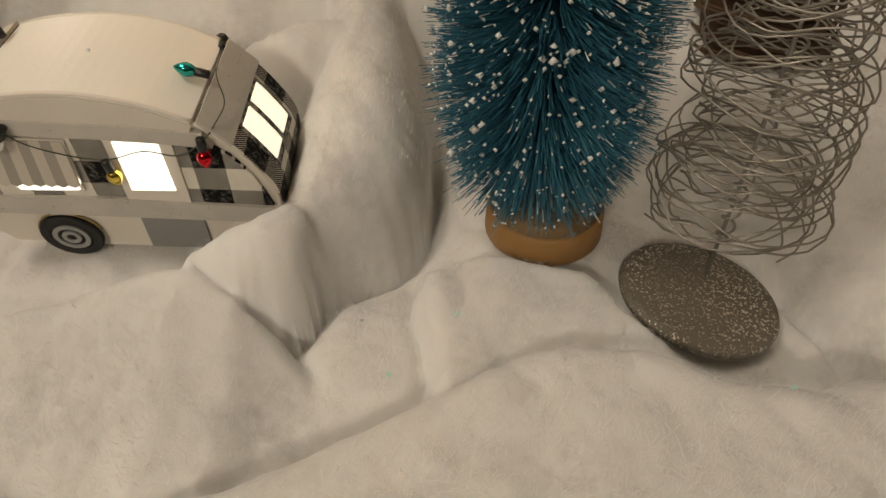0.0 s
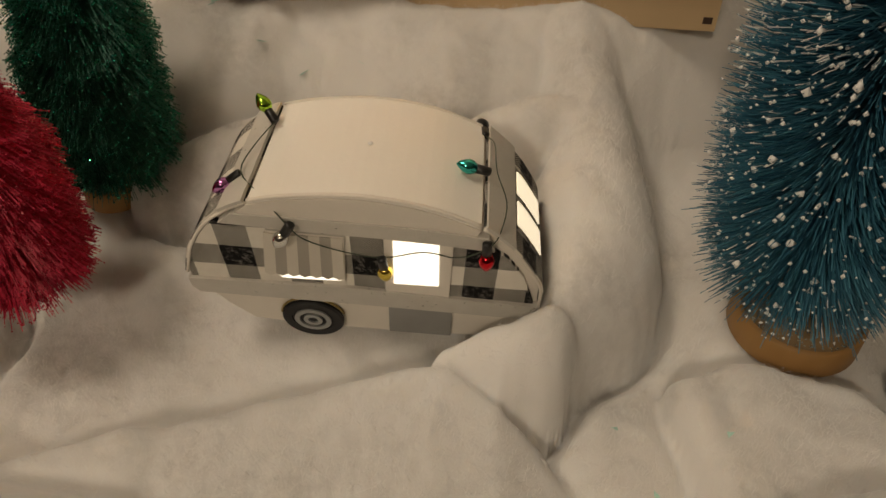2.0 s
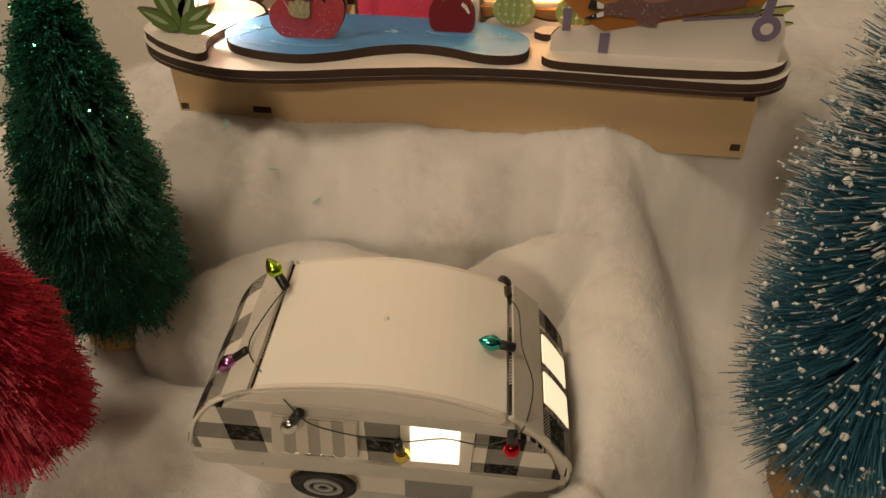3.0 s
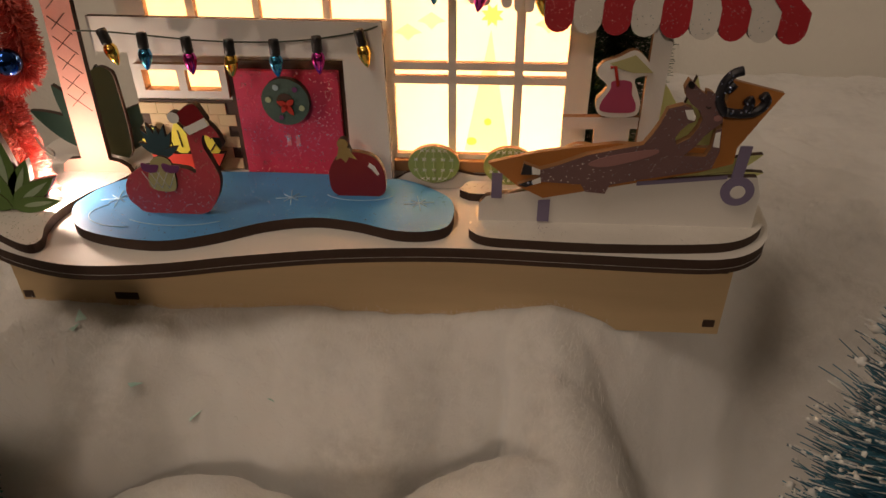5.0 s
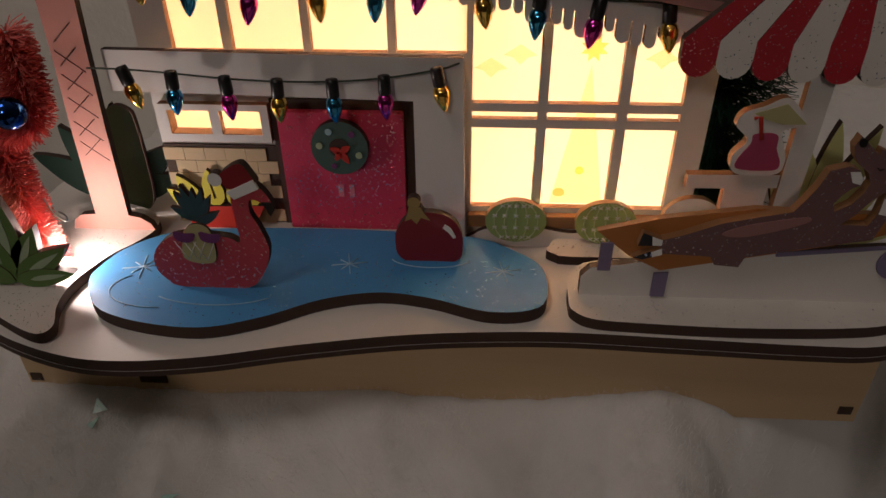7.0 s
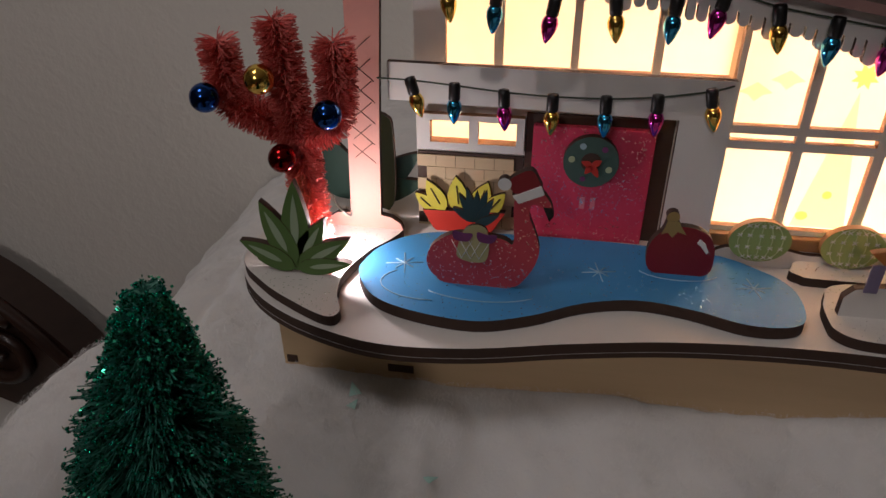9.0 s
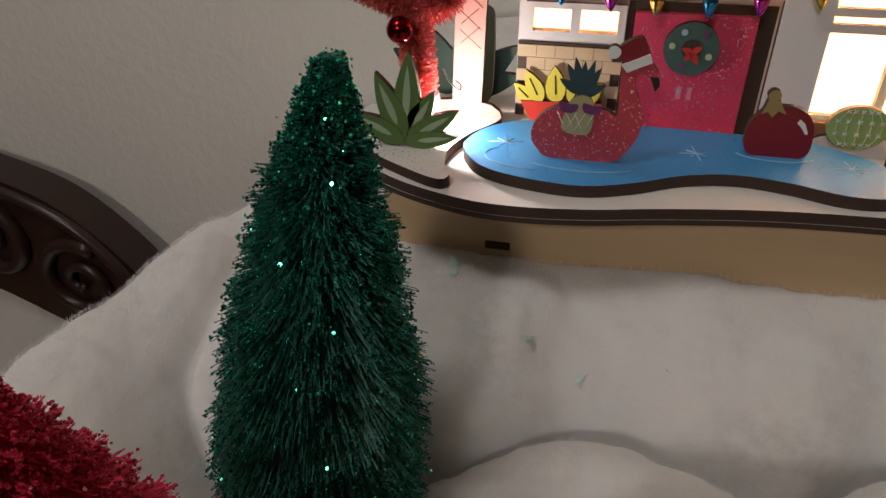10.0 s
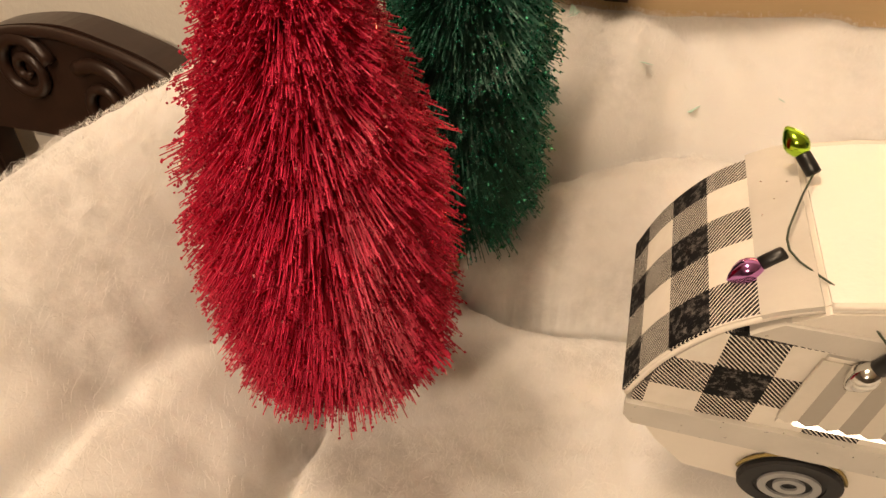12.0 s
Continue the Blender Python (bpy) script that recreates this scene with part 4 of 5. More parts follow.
for gx in (-0.2112, -0.2030):
    cutout("sunglass", spline([(gx - 0.0032, 0.2072), (gx - 0.0026, 0.2040), (gx + 0.0018, 0.2035), (gx + 0.0034, 0.2064), (gx, 0.2066)]), PURPLE, pine, "xz", 0.4330, 0.0004, PURPLE)

# flat red bauble standing in the pool
orn = cutout("bauble_cutout", spline([(-0.1445, 0.1850), (-0.1270, 0.1850), (-0.1245, 0.1930), (-0.1268, 0.2005), (-0.1325, 0.2040), (-0.1400, 0.2040), (-0.1450, 0.2005), (-0.1476, 0.1935)]), ORN_RED, HOUSE, "xz", 0.4530, 0.0030, label="flat dark red bauble with a gold cap")
cutout("cap", [(-0.1440, 0.2010), (-0.1418, 0.2020), (-0.1400, 0.2000), (-0.1385, 0.2025), (-0.1355, 0.2015), (-0.1375, 0.2045), (-0.1385, 0.2065), (-0.1425, 0.2065), (-0.1430, 0.2040)], GOLD_PAINT, orn, "xz", 0.4526, 0.0034)
cutout("loop", ring(-0.1408, 0.2080, 0.0022, 0.0022, 16), GOLD_PAINT, orn, "xz", 0.4527, 0.0032)
cutout("shine", [(-0.1305, 0.2000), (-0.1285, 0.1985), (-0.1268, 0.1950), (-0.1276, 0.1945), (-0.1295, 0.1970), (-0.1312, 0.1985)], FROSTED, orn, "xz", 0.4527, 0.0003, FROSTED)

# barrel cacti in a snow bank under the window
cutout("snow_bank", spline([(-0.1215, 0.1802), (-0.1205, 0.1850), (-0.1140, 0.1878), (-0.1000, 0.1885), (-0.0860, 0.1862), (-0.0720, 0.1882), (-0.0560, 0.1870), (-0.0500, 0.1802)]), WHITE, HOUSE, "xz", 0.4712, 0.0022, label="low white snow bank cutout")
for k, (cx, cz, rx) in enumerate(((-0.1060, 0.1925, 0.0109), (-0.0742, 0.1924, 0.0108), (-0.0450, 0.1950, 0.0100))):
    # the third cactus is plain white: bright window light is put into its colour
    cac = cutout("barrel_cactus", ring(cx, cz, rx, 0.0085, 36), LIME if k < 2 else WHITE, HOUSE, "xz", 0.4680, 0.0028, BIRCH_BROWN, "pale green barrel cactus with star-shaped spines" if k < 2 else "barrel cactus cutout, window glow put into its white colour")
    if k == 2:
        continue
    ribs, stars = [], []
    for q in (-0.72, -0.38, 0.0, 0.38, 0.72):
        ribs.append([(cx + q * rx * math.cos(t), 0.4679, cz + 0.0083 * math.sin(t)) for t in np.linspace(-1.35, 1.35, 9)])
        for t in np.linspace(-0.9, 0.9, 4):
            px, pz = cx + q * rx * math.cos(t), cz + 0.0083 * math.sin(t)
            stars += [[(px - 0.0008, 0.4678, pz - 0.0006), (px + 0.0008, 0.4678, pz + 0.0006)], [(px - 0.0008, 0.4678, pz + 0.0006), (px + 0.0008, 0.4678, pz - 0.0006)]]
    tubes("rib_line", ribs, 0.00016, LIME_V, cac, 3)
    tubes("spine_star", stars, 0.00020, FROSTED, cac, 3)


# agave cutouts
def agave(name, cx, cz, y, leaves, face, vein, label):
    a0 = cutout(name, ring(cx, cz + 0.002, 0.006, 0.0035, 16), face, HOUSE, "xz", y, 0.0028, label=label)
    for k, (a, ln, w) in enumerate(leaves):
        yy = y - 0.0004 * (k % 3) - 0.0002
        cutout("leaf", leaf(cx, cz, a, ln, w), face, a0, "xz", yy, 0.0028)
        if vein:
            cutout("leaf_vein", leaf(cx + 0.25 * ln * math.cos(radians(a)), cz + 0.25 * ln * math.sin(radians(a)), a, ln * 0.6, w * 0.28), vein, a0, "xz", yy - 0.0002, 0.0003, vein)


agave("agave_cutout", -0.2720, 0.1865, 0.4335, ((86, 0.0350, 0.0105), (112, 0.0285, 0.0100), (154, 0.0225, 0.0085), (60, 0.0240, 0.0085), (33, 0.0250, 0.0085), (10, 0.0215, 0.0070), (172, 0.0150, 0.0060)), GREEN_L, GREEN_V, "leaf green agave cutout with pale veins")
# rear agave: shade is put into its dark green
agave("agave_cutout", -0.2640, 0.1860, 0.4920, ((150, 0.0350, 0.0130), (118, 0.0340, 0.0130), (80, 0.0400, 0.0125), (40, 0.0350, 0.0125), (18, 0.0300, 0.0110)), GREEN_SHADE, None, "green agave cutout, its shade put into the dark colour")
cutout("cactus_stem", spline([(-0.2600, 0.1850), (-0.2600, 0.2180), (-0.2560, 0.2250), (-0.2505, 0.2245), (-0.2480, 0.2180), (-0.2490, 0.1850)]), GREEN_OL, HOUSE, "xz", 0.4890, 0.0026, label="olive green cactus cutout")
agave("agave_cutout", -0.0020, 0.1850, 0.4700, ((108, 0.0480, 0.0120), (92, 0.0470, 0.0105), (76, 0.0470, 0.0100), (50, 0.030, 0.009), (26, 0.0340, 0.0085), (12, 0.0330, 0.0065), (128, 0.030, 0.009)), YEL_PALE, None, "pale yellow-green agave cutout")

# palm trunk
trunk = cutout("palm_trunk", [(-0.2718, 0.1842), (-0.2705, 0.1880), (-0.2675, 0.1902), (-0.2617, 0.1908), (-0.2605, 0.2240), (-0.2588, 0.2520), (-0.2575, 0.3000), (-0.2440, 0.3000), (-0.2468, 0.2520), (-0.2482, 0.2240), (-0.2493, 0.1904), (-0.2450, 0.1895), (-0.2415, 0.1870), (-0.2405, 0.1842)],
               painted("coral_blush_trunk", (0.70, 0.33, 0.27), 0.65, scale=160), HOUSE, "xz", 0.4695, 0.0030, label="coral blush palm trunk board with engraved crosses")
tubes("engraved_cross", [[(-0.2580 + o, 0.4694, z), (-0.2510 + o, 0.4694, z + 0.0062)] for z, o in ((0.2150, 0), (0.2225, 0), (0.2310, 0.0006), (0.2390, 0.001), (0.2470, 0.001), (0.2550, 0.0015))]
      + [[(-0.2585 + o, 0.4694, z + 0.0062), (-0.2500 + o, 0.4694, z - 0.001)] for z, o in ((0.2140, 0), (0.2215, 0), (0.2300, 0.0006), (0.2380, 0.001), (0.2460, 0.001))], 0.00014, BURNT, trunk, 3)

# sunbather on a lounger
slab = cutout("lounger_board", [(-0.0862, 0.1842), (-0.0862, 0.1915), (-0.0835, 0.1948), (-0.0780, 0.1960), (-0.0745, 0.1962), (-0.0640, 0.1985), (0.0030, 0.2050), (0.0150, 0.2055), (0.0176, 0.1980), (0.0176, 0.1842)], WHITE, HOUSE, "xz", 0.4372, 0.0030, label="white lounger board with painted lilac legs")
cutout("lounger_cloth", [(-0.083, 0.209), (-0.064, 0.214), (-0.037, 0.218), (-0.016, 0.217), (-0.001, 0.217), (-0.002, 0.228), (-0.002, 0.242), (0.0165, 0.2375), (0.011, 0.228), (0.005, 0.217), (0.005, 0.211), (-0.007, 0.207), (-0.039, 0.2), (-0.062, 0.195), (-0.072, 0.2)], ORANGE, slab, "xz", 0.4366, 0.0024, BIRCH_BROWN, "orange lounger cloth")
for q in ([(-0.0815, 0.2050), (-0.0775, 0.2050), (-0.0775, 0.1946), (-0.0815, 0.1946)], [(-0.0637, 0.1940), (-0.0592, 0.1945), (-0.0592, 0.1850), (-0.0637, 0.1850)], [(0.0062, 0.2180), (0.0104, 0.2180), (0.0092, 0.2020), (0.0052, 0.2020)], [(-0.0280, 0.2030), (0.0040, 0.2062), (0.0040, 0.2050), (-0.0280, 0.2014)]):
    cutout("lounger_leg", q, LILAC, slab, "xz", 0.4362, 0.0006, LILAC)
wheel_out = ring(0.0087, 0.2000, 0.0060, 0.0058, 28)
cutout("lounger_wheel", wheel_out, LILAC, slab, "xz", 0.4359, 0.0010, LILAC)
cutout("wheel_hub", ring(0.0087, 0.2000, 0.0027, 0.0026, 20), WHITE, slab, "xz", 0.4356, 0.0006, WHITE)
cutout("sunbather_figure", [(-0.0650, 0.2080), (-0.0580, 0.2102), (-0.0480, 0.2145), (-0.0370, 0.2172), (-0.0285, 0.2190), (-0.0260, 0.2230), (-0.0238, 0.2272), (-0.0220, 0.2325), (-0.0170, 0.2340), (-0.0140, 0.2328), (-0.0122, 0.2300),
        (-0.0122, 0.2282), (-0.0145, 0.2272), (-0.0165, 0.2248), (-0.0180, 0.2220), (-0.0172, 0.2194), (-0.0130, 0.2220), (-0.0108, 0.2258), (-0.0100, 0.2290), (-0.0117, 0.2322), (-0.0148, 0.2345), (-0.0168, 0.2370), (-0.0178, 0.2400),
        (-0.0167, 0.2430), (-0.0145, 0.2412), (-0.0120, 0.2388), (-0.0090, 0.2370), (-0.0055, 0.2340), (-0.0036, 0.2310), (-0.0030, 0.2280), (-0.0060, 0.2252), (-0.0080, 0.2230), (-0.0110, 0.2184), (-0.0140, 0.2152), (-0.0064, 0.2150),
        (-0.0050, 0.2182), (-0.0046, 0.2252), (-0.0028, 0.2258), (-0.0018, 0.2170), (-0.0034, 0.2102), (-0.0090, 0.2090), (-0.0190, 0.2070), (-0.0280, 0.2052), (-0.0385, 0.2028), (-0.0397, 0.1992), (-0.0470, 0.1998), (-0.0488, 0.2028),
        (-0.0570, 0.2032), (-0.0640, 0.2034)], TAUPE, slab, "xz", 0.4334, 0.0031, BIRCH_BROWN, "mauve brown glittered lounging figure cutout")
cutout("belly_patch", spline([(-0.0470, 0.2110), (-0.0420, 0.2138), (-0.0330, 0.2160), (-0.0240, 0.2174), (-0.0235, 0.2158), (-0.0310, 0.2128), (-0.0410, 0.2102)]), TAUPE_L, slab, "xz", 0.4331, 0.0003, TAUPE_L)
for pts, m in (([(-0.0700, 0.2108), (-0.0640, 0.2086), (-0.0640, 0.2064), (-0.0710, 0.2062)], BLACK_GLIT), ([(-0.0720, 0.2020), (-0.0640, 0.2056), (-0.0636, 0.2032), (-0.0690, 0.2012)], BLACK_GLIT),
               ([(-0.0672, 0.2098), (-0.0640, 0.2086), (-0.0640, 0.2066), (-0.0668, 0.2066)], FROSTED), ([(-0.0668, 0.2042), (-0.0638, 0.2056), (-0.0634, 0.2033), (-0.0662, 0.2024)], FROSTED)):
    cutout("hoof" if m is BLACK_GLIT else "hoof_cuff", pts, m, slab, "xz", 0.4332 if m is BLACK_GLIT else 0.4329, 0.0024, BIRCH_BROWN)
for pts in ([(-0.0165, 0.2322), (-0.0138, 0.2324), (-0.0124, 0.2300), (-0.0126, 0.2284), (-0.0150, 0.2290)], [(-0.0046, 0.2240), (-0.0030, 0.2246), (-0.0024, 0.2186), (-0.0046, 0.2190)]):
    cutout("wrist_cuff", pts, FROSTED, slab, "xz", 0.4331, 0.0003, FROSTED)
cutout("nose", ring(-0.0160, 0.2412, 0.0011, 0.0014, 14, 30), BLACK, slab, "xz", 0.4330, 0.0004, BLACK)
cutout("ear", leaf(-0.0072, 0.2352, 128, 0.0052, 0.0030), TAUPE, slab, "xz", 0.4332, 0.0030, BIRCH_BROWN)
cutout("cheek", ring(-0.0050, 0.2295, 0.0014, 0.0011, 14), TAUPE_L, slab, "xz", 0.4331, 0.0003, TAUPE_L)
tube("closed_eye", [(-0.0098, 0.4332, 0.2338), (-0.0090, 0.4332, 0.2330), (-0.0080, 0.4332, 0.2334)], 0.0002, BLACK, slab, 4)
for path in ([(-0.0030, 0.0, 0.2312), (-0.0056, 0.0, 0.2355), (-0.0054, 0.0, 0.2412), (-0.0030, 0.0, 0.2450), (0.0000, 0.0, 0.2462)], [(-0.0058, 0.0, 0.2400), (-0.0040, 0.0, 0.2396), (-0.0018, 0.0, 0.2418)],
             [(-0.0030, 0.0, 0.2318), (0.0030, 0.0, 0.2312), (0.0076, 0.0, 0.2325), (0.0098, 0.0, 0.2356), (0.0082, 0.0, 0.2380)], [(0.0040, 0.0, 0.2316), (0.0046, 0.0, 0.2350), (0.0036, 0.0, 0.2366)]):
    tube("antler", spline(path, 5, False), 0.0017, BLACK_GLIT, slab, 8).location.y = 0.4334

# cocktail table and parasol
par = cutout("parasol_pole", [(-0.0282, 0.1840), (-0.0275, 0.2560), (-0.0205, 0.2560), (-0.0215, 0.1840)], WHITE, HOUSE, "xz", 0.4480, 0.0030, BIRCH_BROWN, "white parasol pole with a small side table")
cutout("side_table", [(-0.0558, 0.2184), (-0.0558, 0.2230), (-0.0283, 0.2234), (-0.0283, 0.2190), (-0.0310, 0.2188), (-0.0310, 0.1840), (-0.0435, 0.1840), (-0.0440, 0.2184)], WHITE, par, "xz", 0.4480, 0.0030, BIRCH_BROWN)
glass = cutout("cocktail_board", spline([(-0.0423, 0.2245), (-0.0448, 0.2300), (-0.0415, 0.2355), (-0.0455, 0.2400), (-0.0440, 0.2440), (-0.0390, 0.2460), (-0.0325, 0.2485), (-0.0262, 0.2410), (-0.0320, 0.2385), (-0.0302, 0.2330), (-0.0290, 0.2285), (-0.0310, 0.2245)]), WHITE, par, "xz", 0.4462, 0.0030, BIRCH_BROWN, "white cocktail cutout with a pink drink")
cutout("drink", spline([(-0.0420, 0.2262), (-0.0432, 0.2290), (-0.0403, 0.2345), (-0.0398, 0.2375), (-0.0335, 0.2375), (-0.0325, 0.2330), (-0.0305, 0.2285), (-0.0320, 0.2260)]), COCK, glass, "xz", 0.4459, 0.0003, COCK)
cutout("paper_umbrella", [(-0.0415, 0.2440), (-0.0330, 0.2470), (-0.0262, 0.2410), (-0.0330, 0.2408), (-0.0380, 0.2422)], STRAW_Y, glass, "xz", 0.4455, 0.0004, STRAW_Y)
tube("straw", [(-0.0378, 0.4456, 0.2360), (-0.0395, 0.4456, 0.2430), (-0.0412, 0.4456, 0.2425)], 0.0006, RED_POT, glass, 5)
can = new("parasol_canopy")
can.parent = par
tagged(can, "red and white striped parasol canopy with scalloped edge")
AP, N = (-0.0222, 0.3020), 9
for k in range(N):
    xa, xb = -0.0656 + k * 0.00966, -0.0656 + (k + 1) * 0.00966
    r = (xb - xa) / 2
    zb = 0.2600 - 0.0004 * k
    zt = zb + 0.0055
    arc = [((xa + xb) / 2 - r * math.cos(t), zb - 0.0050 * math.sin(t)) for t in np.linspace(0, math.pi, 9)]
    fa, fb = 0.5 * (AP[0] + xa), 0.5 * (AP[0] + xb)
    zs = zt + 0.0200
    cutout("canopy_strip", arc + [(xb, zt), (fb, zs), (fa, zs), (xa, zt)], RED_GLIT if k % 2 == 0 else WHITE_GLIT, can, "xz", 0.4440, 0.0030)

# tinsel cactus with baubles, lit from its foot
rng = np.random.default_rng(11)


def tinsel(paths, radius, per_mm, name, mat, parent, label="", thick=0.00016):
    s, e = [], []
    for pts in paths:
        pts = np.array([tuple(q) for q in pts])
        seg = np.linalg.norm(np.diff(pts, axis=0), axis=1)
        cum = np.concatenate([[0], np.cumsum(seg)])
        n = int(cum[-1] * 1000 * per_mm)
        t = rng.uniform(0, cum[-1], n)
        p = np.stack([np.interp(t, cum, pts[:, k]) for k in range(3)], 1)
        q = np.stack([np.interp(np.minimum(t + 0.001, cum[-1]), cum, pts[:, k]) - np.interp(t - 0.001, cum, pts[:, k]) for k in range(3)], 1)
        q /= np.linalg.norm(q, axis=1)[:, None]
        d = rng.normal(size=(n, 3))
        d -= q * (d * q).sum(1)[:, None]
        d /= np.linalg.norm(d, axis=1)[:, None]
        d = d + q * rng.normal(0, 0.25, (n, 1))
        s.append(p)
        e.append(p + d * radius * rng.uniform(0.8, 1.1, (n, 1)))
    s, e = np.concatenate(s), np.concatenate(e)
    return bristles(name, s, (s + e) / 2 + rng.normal(0, radius * 0.05, s.shape), e, thick, thick * 0.7, mat, parent, label)


CP = [spline([(-0.2685, 0.4470, 0.1850), (-0.2705, 0.4470, 0.2250), (-0.2745, 0.4470, 0.2715)], 8, False),
      spline([(-0.2705, 0.4470, 0.2330), (-0.2830, 0.4470, 0.2385), (-0.2930, 0.4470, 0.2440), (-0.2950, 0.4470, 0.2640)], 8, False),
      spline([(-0.2690, 0.4470, 0.2330), (-0.2600, 0.4470, 0.2360), (-0.2560, 0.4470, 0.2440), (-0.2555, 0.4470, 0.2650)], 8, False)]
tcac = new("tinsel_cactus")
tcac.parent = HOUSE
tagged(tcac, "coral pink tinsel cactus hung with small foil baubles")
tinsel(CP, 0.0070, 55, "tinsel", BR_PINK, tcac, thick=0.00026)
tubes("stem_wire", CP, 0.0008, WIRE_S, tcac, 5)
for place, m in (((-0.2966, 0.4352, 0.2484), NAVY_F), ((-0.2562, 0.4372, 0.2440), NAVY_F), ((-0.2735, 0.4372, 0.2277), RUBY_F), ((-0.2777, 0.4370, 0.2548), GOLD)):
    ball("bauble", place, 0.0049, m, tcac)
tube("ornament_hook", spline([(-0.2590, 0.4420, 0.2130), (-0.2560, 0.4400, 0.2090), (-0.2520, 0.4390, 0.2065), (-0.2515, 0.4390, 0.2085), (-0.2535, 0.4390, 0.2100)], 4, False), 0.00035, WIRE_S, tcac, 5)
ball("led", (-0.2600, 0.4430, 0.1868), 0.0022, lit_pane("led_glow", (1, 0.85, 0.7), 8.0), HOUSE)
gt = new("tinsel_garland")
gt.parent = HOUSE
tagged(gt, "dark green tinsel garland beside the house wall")
tinsel([[(-0.030, 0.508, 0.184), (-0.030, 0.508, 0.300)]], 0.024, 30, "tinsel", BR_GARL, gt, thick=0.00022)
bricks = new("brick_wall")
bricks.parent = HOUSE
bricks.matrix_world = SET_BACK
tagged(bricks, "tan brick wall engraved in plywood")
box("mortar", -0.2352, 0.4760, 0.1800, -0.1942, 0.4769, 0.2165, BURNT, bricks, 0)

# ---- the camper ----
CAMPER = thing("toy_camper", pose(-0.156, 0.258, 0.081, 12, 2.8, 4.8), "small cream card camper with buffalo-check panels and lit windows", "toy camper")
MM = 0.001
DEEP = 0.055


def mm(pts):
    return [(a * MM, b * MM) for a, b in pts]


def sweep(name, outline, y0, y1, mat, label=""):
    """A curved sheet: an open outline in the side plane, carried across the width, 1.2 mm thick."""
    out = [Vector((a, b)) for a, b in outline]
    v, f, n = [], [], len(out)
    for k, p in enumerate(out):
        d = (out[min(k + 1, n - 1)] - out[max(k - 1, 0)]).normalized()
        q = p - Vector((-d.y, d.x)) * 0.0012
        v += [(p.x, y0, p.y), (p.x, y1, p.y), (q.x, y0, q.y), (q.x, y1, q.y)]
    for k in range(n - 1):
        a, b = 4 * k, 4 * k + 4
        f += [(a, b, b + 1, a + 1), (a + 2, a + 3, b + 3, b + 2), (a, a + 2, b + 2, b), (a + 1, b + 1, b + 3, a + 3)]
    f += [(0, 1, 3, 2), (4 * n - 4, 4 * n - 2, 4 * n - 1, 4 * n - 3)]
    ob = solid(name, v, f, mat, CAMPER, label=label)
    uv = ob.data.uv_layers.new(name="check")
    run = [0.0]
    for a, b in zip(out, out[1:]):
        run.append(run[-1] + (b - a).length)
    for loop in ob.data.loops:
        uv.data[loop.index].uv = (ob.data.vertices[loop.vertex_index].co.y, run[loop.vertex_index // 4])
    return ob


def flat(name, pts, mat, y=-0.0006, depth=0.0012, edge=None, label="", parent=None):
    ob = cutout(name, mm(pts), mat, parent or CAMPER, "xz", y, depth, edge or mat, label)
    uv = ob.data.uv_layers.new(name="check")
    for loop in ob.data.loops:
        c = ob.data.vertices[loop.vertex_index].co
        uv.data[loop.index].uv = (c.x, c.z)
    return ob


NOSE = spline([(87, 20), (86, 33), (80, 45), (73, 55), (62.5, 65.5)], 5, False)
TAIL = spline([(-14.5, 69), (-22, 64.5), (-31, 56), (-39, 42), (-44, 26)], 5, False)
ROOF = spline([(-14.5, 69.5), (0, 73.5), (22, 76), (44, 73), (62.5, 65.5)], 5, False)
SIDE = [(-44, 22)] + [(-40, 14), (-34, 4), (-25, -6), (-10, -7.5)] + [(30, -8), (86, -6), (87, 14)] + [tuple(p) for p in NOSE] + [tuple(p) for p in ROOF[::-1][1:]] + [tuple(p) for p in TAIL[1:]]
body = cutout("body", mm(SIDE), CREAM_CARD, CAMPER, "xz", 0.0008, DEEP - 0.0016, CREAM_CARD, "cream card body")
sweep("roof", mm([(a, b + 1.0) for a, b in ROOF]), -0.0010, DEEP + 0.0010, ROOF_CARD, "smooth cream curved roof")
sweep("nose_panel", mm([(a + 0.8, b) for a, b in NOSE]), -0.0004, DEEP + 0.0004, GING_C, "buffalo-check front panel")
sweep("tail_panel", mm([(a - 0.8, b) for a, b in TAIL]), -0.0004, DEEP + 0.0004, GING_C, "buffalo-check rear panel")
sweep("roof_trim", mm([(a + 1.4, b + 0.6) for a, b in NOSE if b > 54] ), -0.0012, DEEP + 0.0012, GREY_TRIM)
sweep("roof_trim", mm([(a - 1.2, b + 0.9) for a, b in TAIL if b > 62.5]), -0.0012, DEEP + 0.0012, GREY_TRIM)
RF = [(a, b) for a, b in ROOF]
flat("gable", [(a, b - 0.4) for a, b in RF] + [(61, 61.5), (40, 62.5), (0, 63.0), (-21, 63.5)], CREAM_CARD, -0.0014, 0.0026, label="cream gable under the roof")
flat("gutter_band", [(65.5, 61.8), (40, 64.2), (0, 64.8), (-21, 64.6), (-26, 59.5), (0, 58.2), (40, 57.4), (68, 55.0)], GREY_TRIM, -0.0022, 0.0034, label="pale grey band under the roof")
TL = [tuple(p) for p in TAIL if p.y < 60]
flat("check_panel", [(-43.5, 24.5), (29.5, 25.5), (29.5, 57.2), (-27, 59.0)] + TL[:-1], GING_A, -0.0010, 0.0016, label="buffalo-check side panel")
flat("check_panel", [(54.0, 24.0), (85.5, 23.2), (80, 40), (73, 50.5), (66, 56), (54.0, 57)], GING_B, -0.0010, 0.0016, label="buffalo-check side panel")
